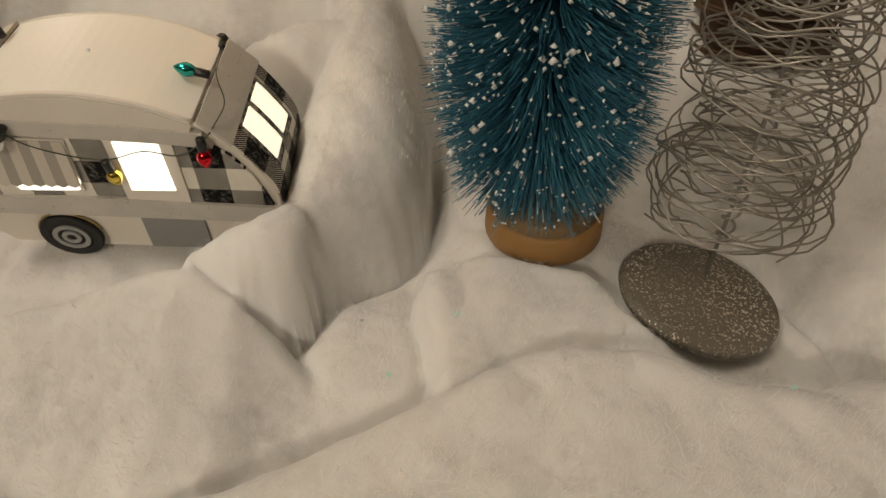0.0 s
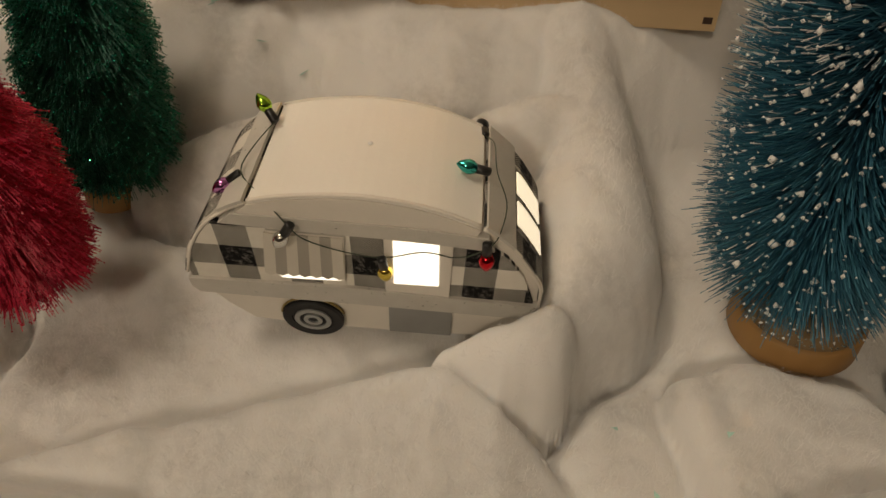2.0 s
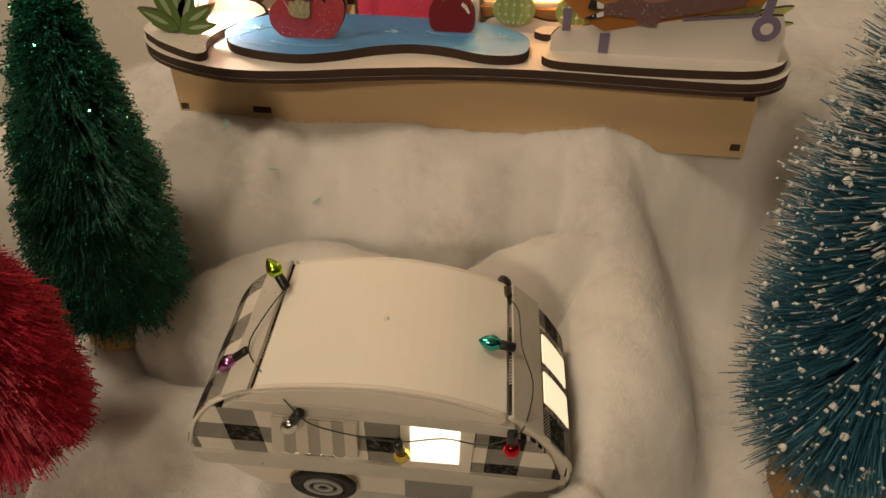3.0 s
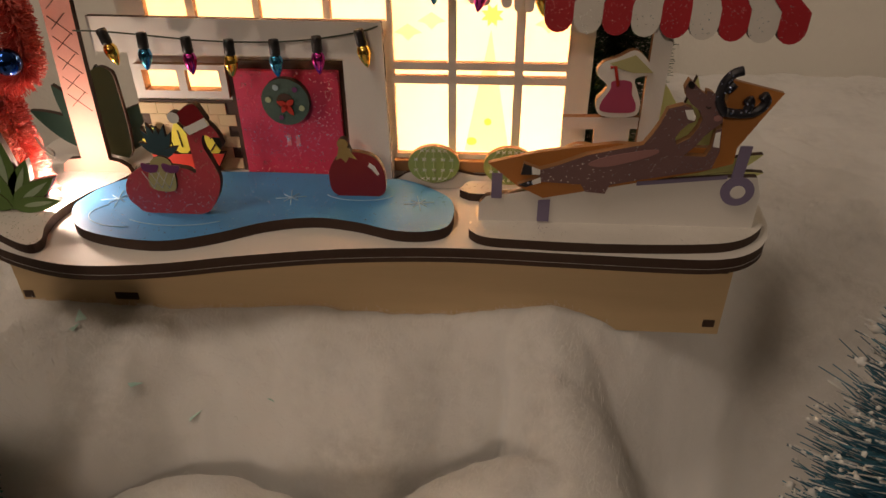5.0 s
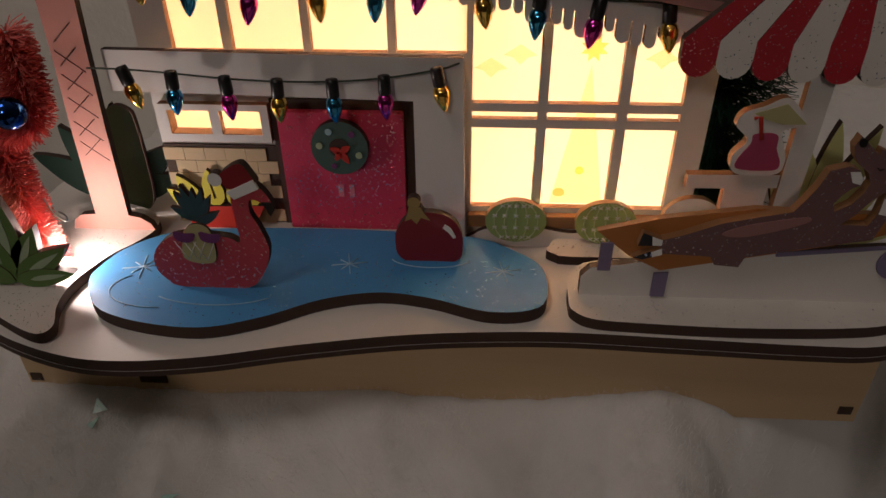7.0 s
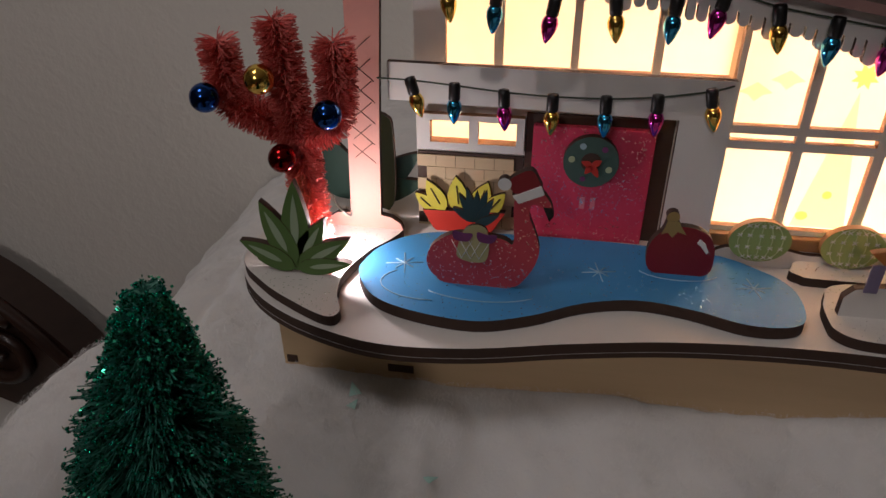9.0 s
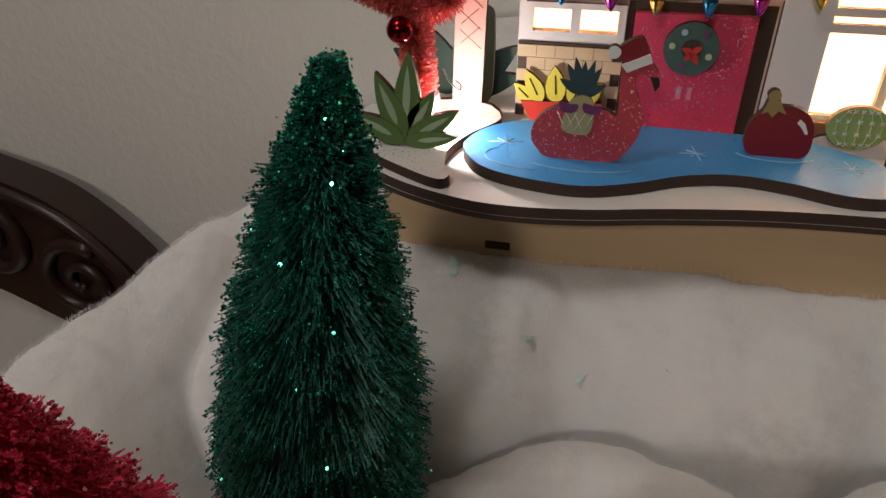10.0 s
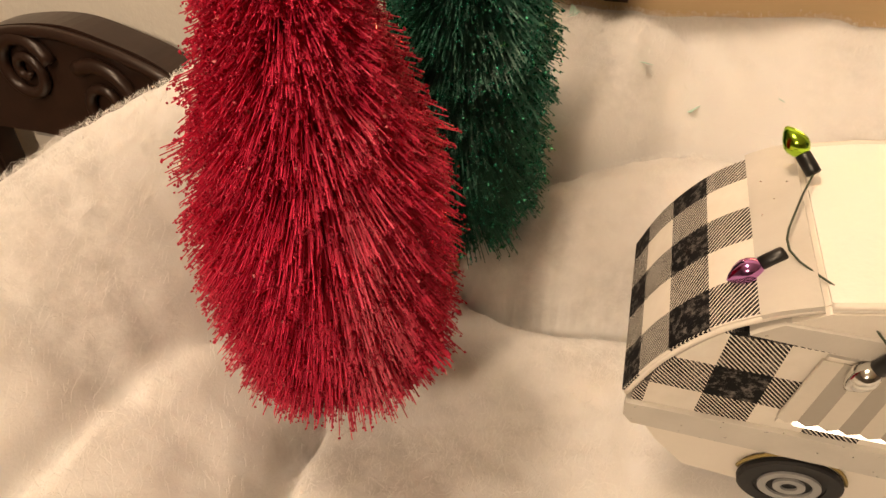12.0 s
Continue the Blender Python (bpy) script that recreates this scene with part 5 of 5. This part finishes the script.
flat("belt_trim", [(-44.6, 24.5), (-44.4, 19), (-42, 15.5), (20, 15.0), (86.8, 13.6), (87.4, 22.6), (20, 26.0)], GREY_TRIM, -0.0024, 0.0034, label="pale grey belt trim")
win = flat("door_window", [(29.9, 24.8), (53.8, 24.0), (53.8, 56.5), (29.9, 57.2)], CREAM_CARD, -0.0018, 0.0026, GREY_TRIM, "cream window frame")
flat("pane", [(33.2, 31.2), (49.6, 31.6), (49.0, 56.2), (33.2, 56.7)], LIT, -0.0022, 0.0006, label="glowing window", parent=win)
flat("door", [(30.6, 14.6), (55.6, 12.8), (55.8, -7.0), (30.6, -7.0)], GREY_DOOR, -0.0004, 0.0014, label="grey glittered lower door")
w2 = flat("awning_window", [(-12, 29), (15, 29.5), (16.5, 56.5), (-10.5, 57)], CREAM_CARD, -0.0018, 0.0026, GREY_TRIM, "cream window frame")
flat("pane", spline([(-8.7, 34), (-8.5, 30.4), (-6.5, 29.6), (11.5, 30.2), (13.5, 31.4), (13.6, 37)], 3), LIT, -0.0022, 0.0006, label="glowing window slit", parent=w2)
awn = new("awning")
awn.parent = CAMPER
tagged(awn, "small striped awning, cream and grey")
for k in range(7):
    a0, a1 = -13.5 + k * 4.15, -13.5 + (k + 1) * 4.15
    b0, b1 = -11.2 + k * 3.85, -11.2 + (k + 1) * 3.85
    v = [(b0 * MM, -0.0022, 0.0560), (b1 * MM, -0.0022, 0.0558), (a1 * MM, -0.0042, 0.0348), (a0 * MM, -0.0042, 0.0350), ((a0 + a1) / 2 * MM, -0.0044, 0.0338)]
    v += [(x, y + 0.0008, z - 0.0003) for x, y, z in v]
    solid("awning_stripe", v, [(0, 3, 4, 2, 1), (5, 6, 7, 9, 8), (0, 1, 6, 5), (1, 2, 7, 6), (2, 4, 9, 7), (4, 3, 8, 9), (3, 0, 5, 8)], AWN if k % 2 else AWN_W, awn)
wl = new("wheel")
wl.parent = CAMPER
lathe("tyre", [(0.0104, 0), (0.0124, 0.0004), (0.0124, 0.0016), (0.0118, 0.0022), (0.0085, 0.0020), (0.0084, 0.0016)], TYRE, wl, 36, smooth=False, m=pose(0, -0.0002, 0.0005, 90, 0, 0))
for r0, r1, mm_ in ((0.0054, 0.0074, HUB), (0.0020, 0.0038, HUB)):
    lathe("hub_ring", [(max(r0, 1e-4), 0.0017), (max(r0, 1e-4), 0.0024), (r1, 0.0024), (r1, 0.0017)], mm_, wl, 30, smooth=False, m=pose(0, -0.0002, 0.0005, 90, 0, 0), caps=False)
arch = [(12.9 * math.cos(t), 0.5 + 12.9 * math.sin(t)) for t in np.linspace(0.25, math.pi - 0.1, 18)]
tube("wheel_arch", [(a * MM, -0.0003, b * MM) for a, b in arch], 0.0005, GOLD_PAINT, CAMPER, 5)
# front windows on the sloping nose
def on_nose(u, y):
    """Point on the nose sheet: u runs 0 (foot) to 1 (roof)."""
    k = min(u * (len(NOSE) - 1), len(NOSE) - 1.001)
    a, b = NOSE[int(k)], NOSE[int(k) + 1]
    p = a + (b - a) * (k - int(k))
    d = (b - a).normalized()
    q = p + Vector((d.y, -d.x)) * 1.9
    return (q.x * MM, y, q.y * MM)


def nose_patch(name, u0, u1, y0, y1, mat, lift, parent=None):
    v, f, n = [], [], 8
    for k in range(n + 1):
        u = u0 + (u1 - u0) * k / n
        for y in (y0, y1):
            x, yy, z = on_nose(u, y)
            v += [(x + lift, yy, z + lift * 0.5), (x - 0.0010, yy, z - 0.0006)]
    for k in range(n):
        a = 4 * k
        f += [(a, a + 2, a + 6, a + 4), (a + 1, a + 5, a + 7, a + 3), (a, a + 4, a + 5, a + 1), (a + 2, a + 3, a + 7, a + 6)]
    f += [(0, 1, 3, 2), (4 * n, 4 * n + 2, 4 * n + 3, 4 * n + 1)]
    return solid(name, v, f, mat, parent or CAMPER)


nf = nose_patch("front_window_frame", 0.26, 0.78, 0.0100, 0.0450, MOTTLE, 0.0002)
nose_patch("pane", 0.33, 0.71, 0.0125, 0.0252, LIT_NOSE, 0.0007, nf)
nose_patch("pane", 0.33, 0.71, 0.0295, 0.0422, LIT_NOSE, 0.0007, nf)
for y in (-0.0004, DEEP + 0.0004):
    tube("edge_piping", [(p.x * MM + 0.0009, y, p.y * MM) for p in NOSE], 0.0007, CREAM_CARD, CAMPER, 5)
    tube("edge_piping", [(p.x * MM - 0.0009, y, p.y * MM) for p in TAIL], 0.0007, CREAM_CARD, CAMPER, 5)
    tube("edge_piping", [(p.x * MM, y, p.y * MM + 0.0008) for p in ROOF], 0.0008, CREAM_CARD, CAMPER, 5)


def loose_bulb(place, aim, colour, parent):
    d = (Vector(aim) - Vector(place)).normalized()
    m = Matrix.Translation(place) @ d.to_track_quat("-Z", "Y").to_matrix().to_4x4() @ Matrix.Scale(0.78, 4)
    s = lathe("socket", [(0.0013, 0.0004), (0.0021, 0), (0.0022, -0.001), (0.0022, -0.0064), (0.0017, -0.0068)], BLACK, parent, 14, m=m)
    lathe("bulb", [(0.0015, -0.0062), (0.0025, -0.0070), (0.0034, -0.0088), (0.0036, -0.0104), (0.0029, -0.0126), (0.0016, -0.0147), (0.0004, -0.0160)], colour, s, 16, m=m)


GARL = new("bulb_garland")
GARL.parent = CAMPER
tagged(GARL, "thin green wire garland with coloured foil bulbs")
for place, aim, c in (((-14, 40, 70.5), (-19, 45, 75), LIME_F), ((-21, 15, 67.5), (-31, 10, 61), VIO_F), ((64.5, 24, 68.5), (57, 23.5, 71), TEAL_F), ((65, -3, 61), (65.5, -5.5, 51), RED_F),
                      ((-0.5, -3.5, 63.5), (-6, -5.5, 54), PEARL_F), ((29.5, -4.5, 49.5), (31, -5.0, 38), YEL_F), ((63, 50, 62.5), (61, 60, 61), BLACK)):
    loose_bulb([v * MM for v in place], [v * MM for v in aim], c, GARL)
WPATH = [(63, 50, 62.5), (66, 40, 68), (67, 24, 69), (71, 14, 64), (69.5, 2, 63), (66, -4, 60.5), (56, -4.2, 53), (44, -4.0, 54.5), (30, -4, 49.5), (16, -4.2, 51.5), (4, -4.6, 57), (-1, -4.2, 63), (-11, 3, 69.8), (-20.5, 14.5, 69), (-18.5, 27, 70.3), (-14, 40, 71)]
tube("garland_wire", [tuple(c * MM for c in p) for p in spline(WPATH, 4, False)], 0.00025, WIRE_G, GARL, 5)

# the card body is skewed: its roof falls towards the far side
for ob in CAMPER.children_recursive:
    if ob.type == "MESH":
        fall = 0.08 if ob.parent is GARL or ob.parent.parent is GARL else 0.15
        for v in ob.data.vertices:
            v.co.z -= fall * max(v.co.y, 0.0)
ball("roof_speck", (0.0225, 0.0270, 0.0732), 0.0009, FROSTED, CAMPER, squash=0.4)

# ---- bottle-brush trees ----
def brush_tree(name, foot, tip, z_low, profile, count, droop, mat, label, seed, thick=0.00022, curl=0.0, tuft=1):
    """A twisted wire with bristles: foot and tip are the wire's ends, z_low the first bristles, profile gives radius by share of height."""
    r = np.random.default_rng(seed)
    foot, tip = np.array(foot), np.array(tip)
    ob = thing(name, Matrix.Identity(4), label, "bottle-brush tree")
    n = count // tuft
    t = (np.arange(n) + r.uniform(0, 1, n)) / n
    t = np.where(r.uniform(0, 1, n) < 0.65, t, t * t)
    whorl = np.round(t * 26) / 26
    t = np.clip(t + 0.45 * (whorl - t), 0, 1)
    a = r.uniform(0, 2 * np.pi, n)
    t = np.clip(np.repeat(t, tuft) + r.normal(0, 0.010, n * tuft), 0, 1)
    a = np.repeat(a, tuft) + r.normal(0, 0.085, n * tuft)
    reach = np.repeat(r.uniform(0.88, 1.10, n), tuft) * r.uniform(0.90, 1.04, n * tuft)
    lean = np.repeat(r.normal(0, 0.10, n), tuft)
    count = n * tuft
    lo = foot + (tip - foot) * ((z_low - foot[2]) / (tip[2] - foot[2]))
    p = lo + (tip - lo) * t[:, None]
    rad = np.interp(t, [q[0] for q in profile], [q[1] for q in profile]) * reach
    rise = np.interp(t, [q[0] for q in droop], [q[1] for q in droop]) + lean + r.normal(0, 0.05, count)
    d = np.stack([np.cos(a), np.sin(a), rise], 1)
    e = p + d * rad[:, None]
    m = p + d * rad[:, None] * 0.55 + np.stack([0 * a, 0 * a, np.full(count, curl)], 1) * rad[:, None] + r.normal(0, 0.0006, (count, 3))
    bristles("bristles", p, m, e, thick, thick * 0.75, mat, ob)
    tube("trunk_wire", [foot, lo, tip], 0.0013, WIRE_S2, ob, 6)
    return ob, e, t, d, r


def log_base(ob, x, y, z0, z1, r, tilt=(0, 0)):
    m = Matrix.Translation((x, y, z0)) @ Euler((radians(tilt[0]), radians(tilt[1]), 0.4)).to_matrix().to_4x4()
    h = z1 - z0
    b = lathe("log_slice", [(r * 0.985, 0), (r * 1.01, 0.001), (r, h * 0.5), (r * 0.99, h - 0.0012), (r * 0.965, h)], LOG, ob, 40, "raw wooden slice base", m=m)
    lathe("log_face", [(0.0005, h + 0.0001), (r * 0.5, h + 0.0003), (r * 0.93, h + 0.0002)], LOG_TOP, b, 40, m=m)


BT, e, t, d, r = brush_tree("blue_bottle_brush_tree", (0.0360, 0.2940, 0.078), (0.0360, 0.3040, 0.305), 0.114,
    ((0, 0.034), (0.10, 0.045), (0.40, 0.046), (0.60, 0.040), (0.85, 0.020), (1, 0.004)), 15000, ((0, -0.60), (0.10, -0.10), (0.3, 0.10), (1, 0.5)), BR_BLUE, "teal blue bottle-brush tree with snowy tips on a wooden base", 3, 0.00021, 0.0, 3)
log_base(BT, 0.0420, 0.2930, 0.0670, 0.0815, 0.0262, (2, -2))
sel = r.uniform(0, 1, len(e)) < np.interp(t, [0, 0.35, 0.6, 0.8, 1], [0.09, 0.16, 0.35, 0.6, 0.7])
frost = r.uniform(0, 1, len(e)) < np.interp(t, [0, 0.30, 0.5, 0.7, 1], [0.01, 0.05, 0.40, 0.97, 0.99])
bristles("frosted_bristle", e[frost] - d[frost] * 0.007 * np.interp(t[frost], [0.3, 0.6, 1], [0.6, 1.6, 2.8])[:, None], e[frost] - d[frost] * 0.003, e[frost] + d[frost] * 0.0006, 0.00016, 0.00025, FROSTED, BT, "white frosted bristle ends")
crumbs("snow_tip", e[sel] - d[sel] * 0.0008, 0.00070, FROSTED, BT, "white flocked tips", r)
big = r.uniform(0, 1, len(e)) < 0.028
crumbs("snow_clump", e[big] - d[big] * 0.002, 0.0014, FROSTED, BT, "white flock lumps", r)

GT, e, t, d, r = brush_tree("green_bottle_brush_tree", (-0.2805, 0.3285, 0.078), (-0.2535, 0.3250, 0.251), 0.118,
    ((0, 0.026), (0.10, 0.0315), (0.40, 0.0285), (0.68, 0.0175), (0.87, 0.0085), (1, 0.003)), 19000, ((0, -0.8), (0.25, -0.5), (0.55, -0.1), (1, 0.8)), BR_GREEN, "dark green glittered bottle-brush tree on a small wooden base", 5, 0.00021, 0.16, 9)
log_base(GT, -0.2785, 0.3285, 0.0760, 0.0870, 0.0150)
k = r.integers(0, len(e), 44000)
crumbs("glitter_crimp", e[k] - d[k] * (r.uniform(0, 1, (len(k), 1)) ** 1.5 * 0.0060) + r.normal(0, 0.00035, (len(k), 3)), 0.00046, CRIMP_G, GT, "dark green glitter on the bristle ends", r)
sel = r.uniform(0, 1, len(e)) < 0.22
flecks("glitter_fleck", e[sel] + r.normal(0, 0.0006, (sel.sum(), 3)), 0.00045, SPARK_G, GT, "green glitter flecks", r)

RT, e, t, d, r = brush_tree("red_bottle_brush_tree", (-0.2835, 0.2640, 0.064), (-0.2710, 0.2385, 0.244), 0.105,
    ((0, 0.0250), (0.12, 0.0315), (0.38, 0.0320), (0.62, 0.0195), (0.80, 0.0112), (0.92, 0.006), (1, 0.003)), 24000, ((0, -0.70), (0.25, -0.36), (0.6, -0.08), (1, 0.7)), BR_RED, "crimson glittered bottle-brush tree standing in the snow", 6, 0.00021, 0.18, 9)
k = r.integers(0, len(e), 62000)
crumbs("glitter_crimp", e[k] - d[k] * (r.uniform(0, 1, (len(k), 1)) ** 1.6 * 0.0065) + r.normal(0, 0.00035, (len(k), 3)), 0.00042, CRIMP_R, RT, "crimson glitter on the bristle ends", r)
sel = r.uniform(0, 1, len(e)) < 0.07
flecks("glitter_fleck", e[sel] + r.normal(0, 0.0006, (sel.sum(), 3)), 0.00042, SPARK_R, RT, "red glitter flecks", r)

# ---- wire trees ----
ST = thing("silver_wire_tree", Matrix.Identity(4), "spiral silver wire tree on a round glittered disc", "wire tree")
lathe("disc_base", [(0.0290, -0.0030), (0.0325, -0.0022), (0.0335, 0.0), (0.0325, 0.0016), (0.0290, 0.0026), (0.0150, 0.0034), (0.0010, 0.0038)], DISC_GLIT, ST, 48, "silver glitter disc base", m=pose(0.1045, 0.2545, 0.0650, -2, 7, 0))
r = np.random.default_rng(9)
coils = []
for k in range(7):
    pts, n = [], 300
    for i in range(n):
        u = i / n
        a = 2 * math.pi * (u * (9 + 0.6 * k) + k / 7) + 0.35 * math.sin(i * 0.21 + k)
        rad = (0.0345 - 0.011 * u) * (0.86 + 0.20 * math.sin(u * 41 + 2 * k) + 0.05 * math.sin(i * 0.7))
        pts.append((0.1135 + 0.006 * u + rad * math.cos(a), 0.2720 + 0.012 * u + rad * math.sin(a), 0.095 + 0.150 * u + 0.006 * math.sin(a + 0.9 * k + 3 * u) + 0.002 * math.sin(i * 0.9)))
    coils.append(pts)
for c in coils:
    tube("wire_coil", c, 0.00042, WIRE_S2, ST, 5)
tube("stem", [(0.1090, 0.2650, 0.061), (0.1120, 0.2690, 0.100), (0.1160, 0.2760, 0.150), (0.1200, 0.2840, 0.245)], 0.0009, WIRE_S, ST, 8)
tubes("stem_wrap", [[(0.1115 + 0.000060 * i + 0.0030 * math.cos(i * 0.5), 0.2670 + 0.000090 * i + 0.0030 * math.sin(i * 0.5), 0.085 + 0.00058 * i) for i in range(200)]], 0.0006, WIRE_S2, ST, 5)
VT = thing("brown_twig_tree", Matrix.Identity(4), "brown wound twig tree behind the silver one", "wire tree")
vc = []
for k in range(5):
    pts = []
    for i in range(260):
        u = i / 260
        a = 2 * math.pi * (u * 16 + k / 5)
        rad = (0.042 - 0.026 * u) * (0.90 + 0.12 * math.sin(u * 57 + 3 * k))
        pts.append((0.163 + rad * math.cos(a), 0.420 + rad * math.sin(a), 0.098 + 0.12 * u + 0.005 * math.sin(a * 0.5 + k) + 0.002 * math.sin(i * 1.3)))
    vc.append(pts)
tubes("twig_coil", vc, 0.0009, WIRE_BR, VT, 5)
lathe("core", [(0.036, 0.094), (0.030, 0.130), (0.018, 0.180), (0.008, 0.222)], WIRE_BR, VT, 24, m=Matrix.Translation((0.163, 0.420, 0)))

# ---- carved furniture beyond the table's end ----
CH = thing("carved_chair", Matrix.Translation((-0.850, 0.728, -0.108)) @ Matrix.Scale(1.28, 4), "dark carved wooden chair back with scrolls and cream seat back", "chair")
crest = cutout("crest_rail", spline([(-0.25, -0.05), (-0.22, 0.015), (-0.165, 0.045), (-0.114, 0.060), (-0.044, 0.066), (0.015, 0.054), (0.065, 0.036), (0.108, 0.002), (0.146, -0.044), (0.172, -0.100), (0.14, -0.130), (0.05, -0.100), (-0.03, -0.066), (-0.10, -0.055), (-0.18, -0.055)]), WOOD_DARK, CH, "xz", 0.0, 0.035, WOOD_DARK, "dark carved crest rail")


def scroll(cx, cz, r0, turns, way, start):
    return [(cx + r0 * (1 - u) * math.cos(start + way * 2 * math.pi * turns * u), -0.004, cz + r0 * (1 - u) * math.sin(start + way * 2 * math.pi * turns * u)) for u in np.linspace(0, 0.92, 50)]


for cx, cz, r0, tn, way, st in ((-0.10, 0.018, 0.036, 2.0, 1, 0.3), (-0.01, -0.008, 0.042, 1.8, -1, 2.2), (0.075, -0.040, 0.042, 1.8, 1, 1.0), (0.130, -0.085, 0.026, 1.5, -1, 1.0)):
    tube("carved_scroll", scroll(cx, cz, r0, tn, way, st), 0.0075, WOOD_DARK, CH, 8, taper=0.5)
tube("carved_moulding", spline([(-0.225, -0.003, 0.00), (-0.16, -0.003, 0.038), (-0.10, -0.003, 0.056), (-0.03, -0.003, 0.056), (0.06, -0.003, 0.030), (0.11, -0.003, -0.010), (0.158, -0.003, -0.085)], 8, False), 0.006, WOOD_DARK, CH, 8)
box("seat_back", -0.155, 0.012, -0.42, 0.16, 0.03, -0.06, CREAM_UPH, CH, 0.006)
box("stile", -0.245, 0.0, -0.60, -0.205, 0.034, -0.05, WOOD_DARK, CH, 0.004)
box("stile", 0.120, 0.031, -0.60, 0.156, 0.050, -0.10, WOOD_DARK, CH, 0.004)
box("seat", -0.24, -0.42, -0.44, 0.20, -0.001, -0.37, CREAM_UPH, CH, 0.012)
for lx in (-0.235, 0.160):
    box("leg", lx, -0.41, -0.60, lx + 0.036, -0.374, -0.44, WOOD_DARK, CH, 0.003)

# ---- loose bits on the snow ----
r = np.random.default_rng(21)
FL = bpy.data.meshes.new("glitter_flake")
FL.from_pydata([(-0.0012, 0, 0), (0.0006, -0.0018, 0), (0.0016, 0.0012, 0.0003), (-0.0012, 0, 0.0001), (0.0006, -0.0018, 0.0001), (0.0016, 0.0012, 0.0004)], [], [(0, 2, 1), (3, 4, 5), (0, 1, 4, 3), (1, 2, 5, 4), (2, 0, 3, 5)])
FL.materials.append(FLAKE)
FL_BIG = FL.copy()
FL_BIG.transform(Matrix.Scale(1.9, 4))
for fx, fy in ((-0.2469, 0.4107), (-0.2160, 0.3895), (-0.1960, 0.3905), (-0.0330, 0.2350), (0.0050, 0.2300), (-0.250, 0.418), (-0.1650, 0.3950), (0.115, 0.19), (0.17, 0.165), (-0.02, 0.21)):
    ob = new("glitter_flake", FL if fy < 0.38 or fx > -0.19 else FL_BIG)
    ob.matrix_world = pose(fx, fy, float(ground_at(fx, fy)) + 0.0008, *[float(q) for q in r.uniform(-35, 35, 2)], float(r.uniform(0, 360)))
    tagged(ob, "tiny iridescent glitter flake on the snow", "glitter flake", "glitter flakes")


def fuzz(name, count, length, lift, width, seed):
    """Fine fibres that stand and curl on the batting, each a thin bent ribbon."""
    q = np.random.default_rng(seed)
    px, py = q.uniform(-0.42, 0.22, count), q.uniform(0.07, 0.56, count)
    ang, ln = q.uniform(0, 2 * np.pi, count), q.uniform(0.4, 1.0, count) * length
    dx, dy = np.cos(ang), np.sin(ang)
    flat_ = np.abs(ground_at(px + dx * ln, py + dy * ln) - ground_at(px, py)) < 0.45 * ln
    px, py, dx, dy, ln = (k[flat_] for k in (px, py, dx, dy, ln))
    count = len(px)
    side = np.stack([-dy, dx, q.normal(0, 0.5, count)], 1) * width
    rows = []
    for u, up in ((0.0, -0.0003), (0.5, 1.0), (1.0, 0.55)):
        x, y = px + dx * ln * u, py + dy * ln * u
        z = ground_at(px, py) * (1 - u) + ground_at(x, y) * u
        mid_ = np.stack([x, y, z + (q.uniform(0.2, 1.0, count) * lift * up if up > 0 else up)], 1)
        rows += [mid_ - side, mid_ + side]
    v = np.stack(rows, 1).reshape(-1, 3)
    f = (np.arange(count)[:, None, None] * 6 + np.array([[0, 2, 3, 1], [2, 4, 5, 3]])[None]).reshape(-1, 4)
    me = bpy.data.meshes.new(name)
    me.from_pydata(v.tolist(), [], f.tolist())
    tagged(link(name, me, FIBRE), "loose white batting fibres on the snow", "fibres", kind="stuff")


fuzz("batting_fuzz", 180000, 0.0048, 0.0030, 0.000036, 31)
fuzz("batting_wisps", 9000, 0.014, 0.0032, 0.00004, 32)

# bricks of the house wall
BK = bpy.data.meshes.new("brick")
BK.from_pydata([(x * 0.00366, y, z * 0.00242) for y in (0.0, -0.0006) for x, z in ((-1, -1), (1, -1), (1, 1), (-1, 1))], [], [(4, 5, 6, 7), (0, 1, 5, 4), (1, 2, 6, 5), (2, 3, 7, 6), (3, 0, 4, 7)])
BK.materials.append(BRICK)
for row in range(7):
    for col in range(6):
        bx = -0.2352 + 0.0037 + col * 0.0075 + (0.00375 if row % 2 else 0)
        if bx + 0.0036 > -0.1930:
            continue
        ob = new("brick", BK)
        ob.parent = bricks
        ob.location = (bx, 0.47595, 0.1830 + row * 0.0050)
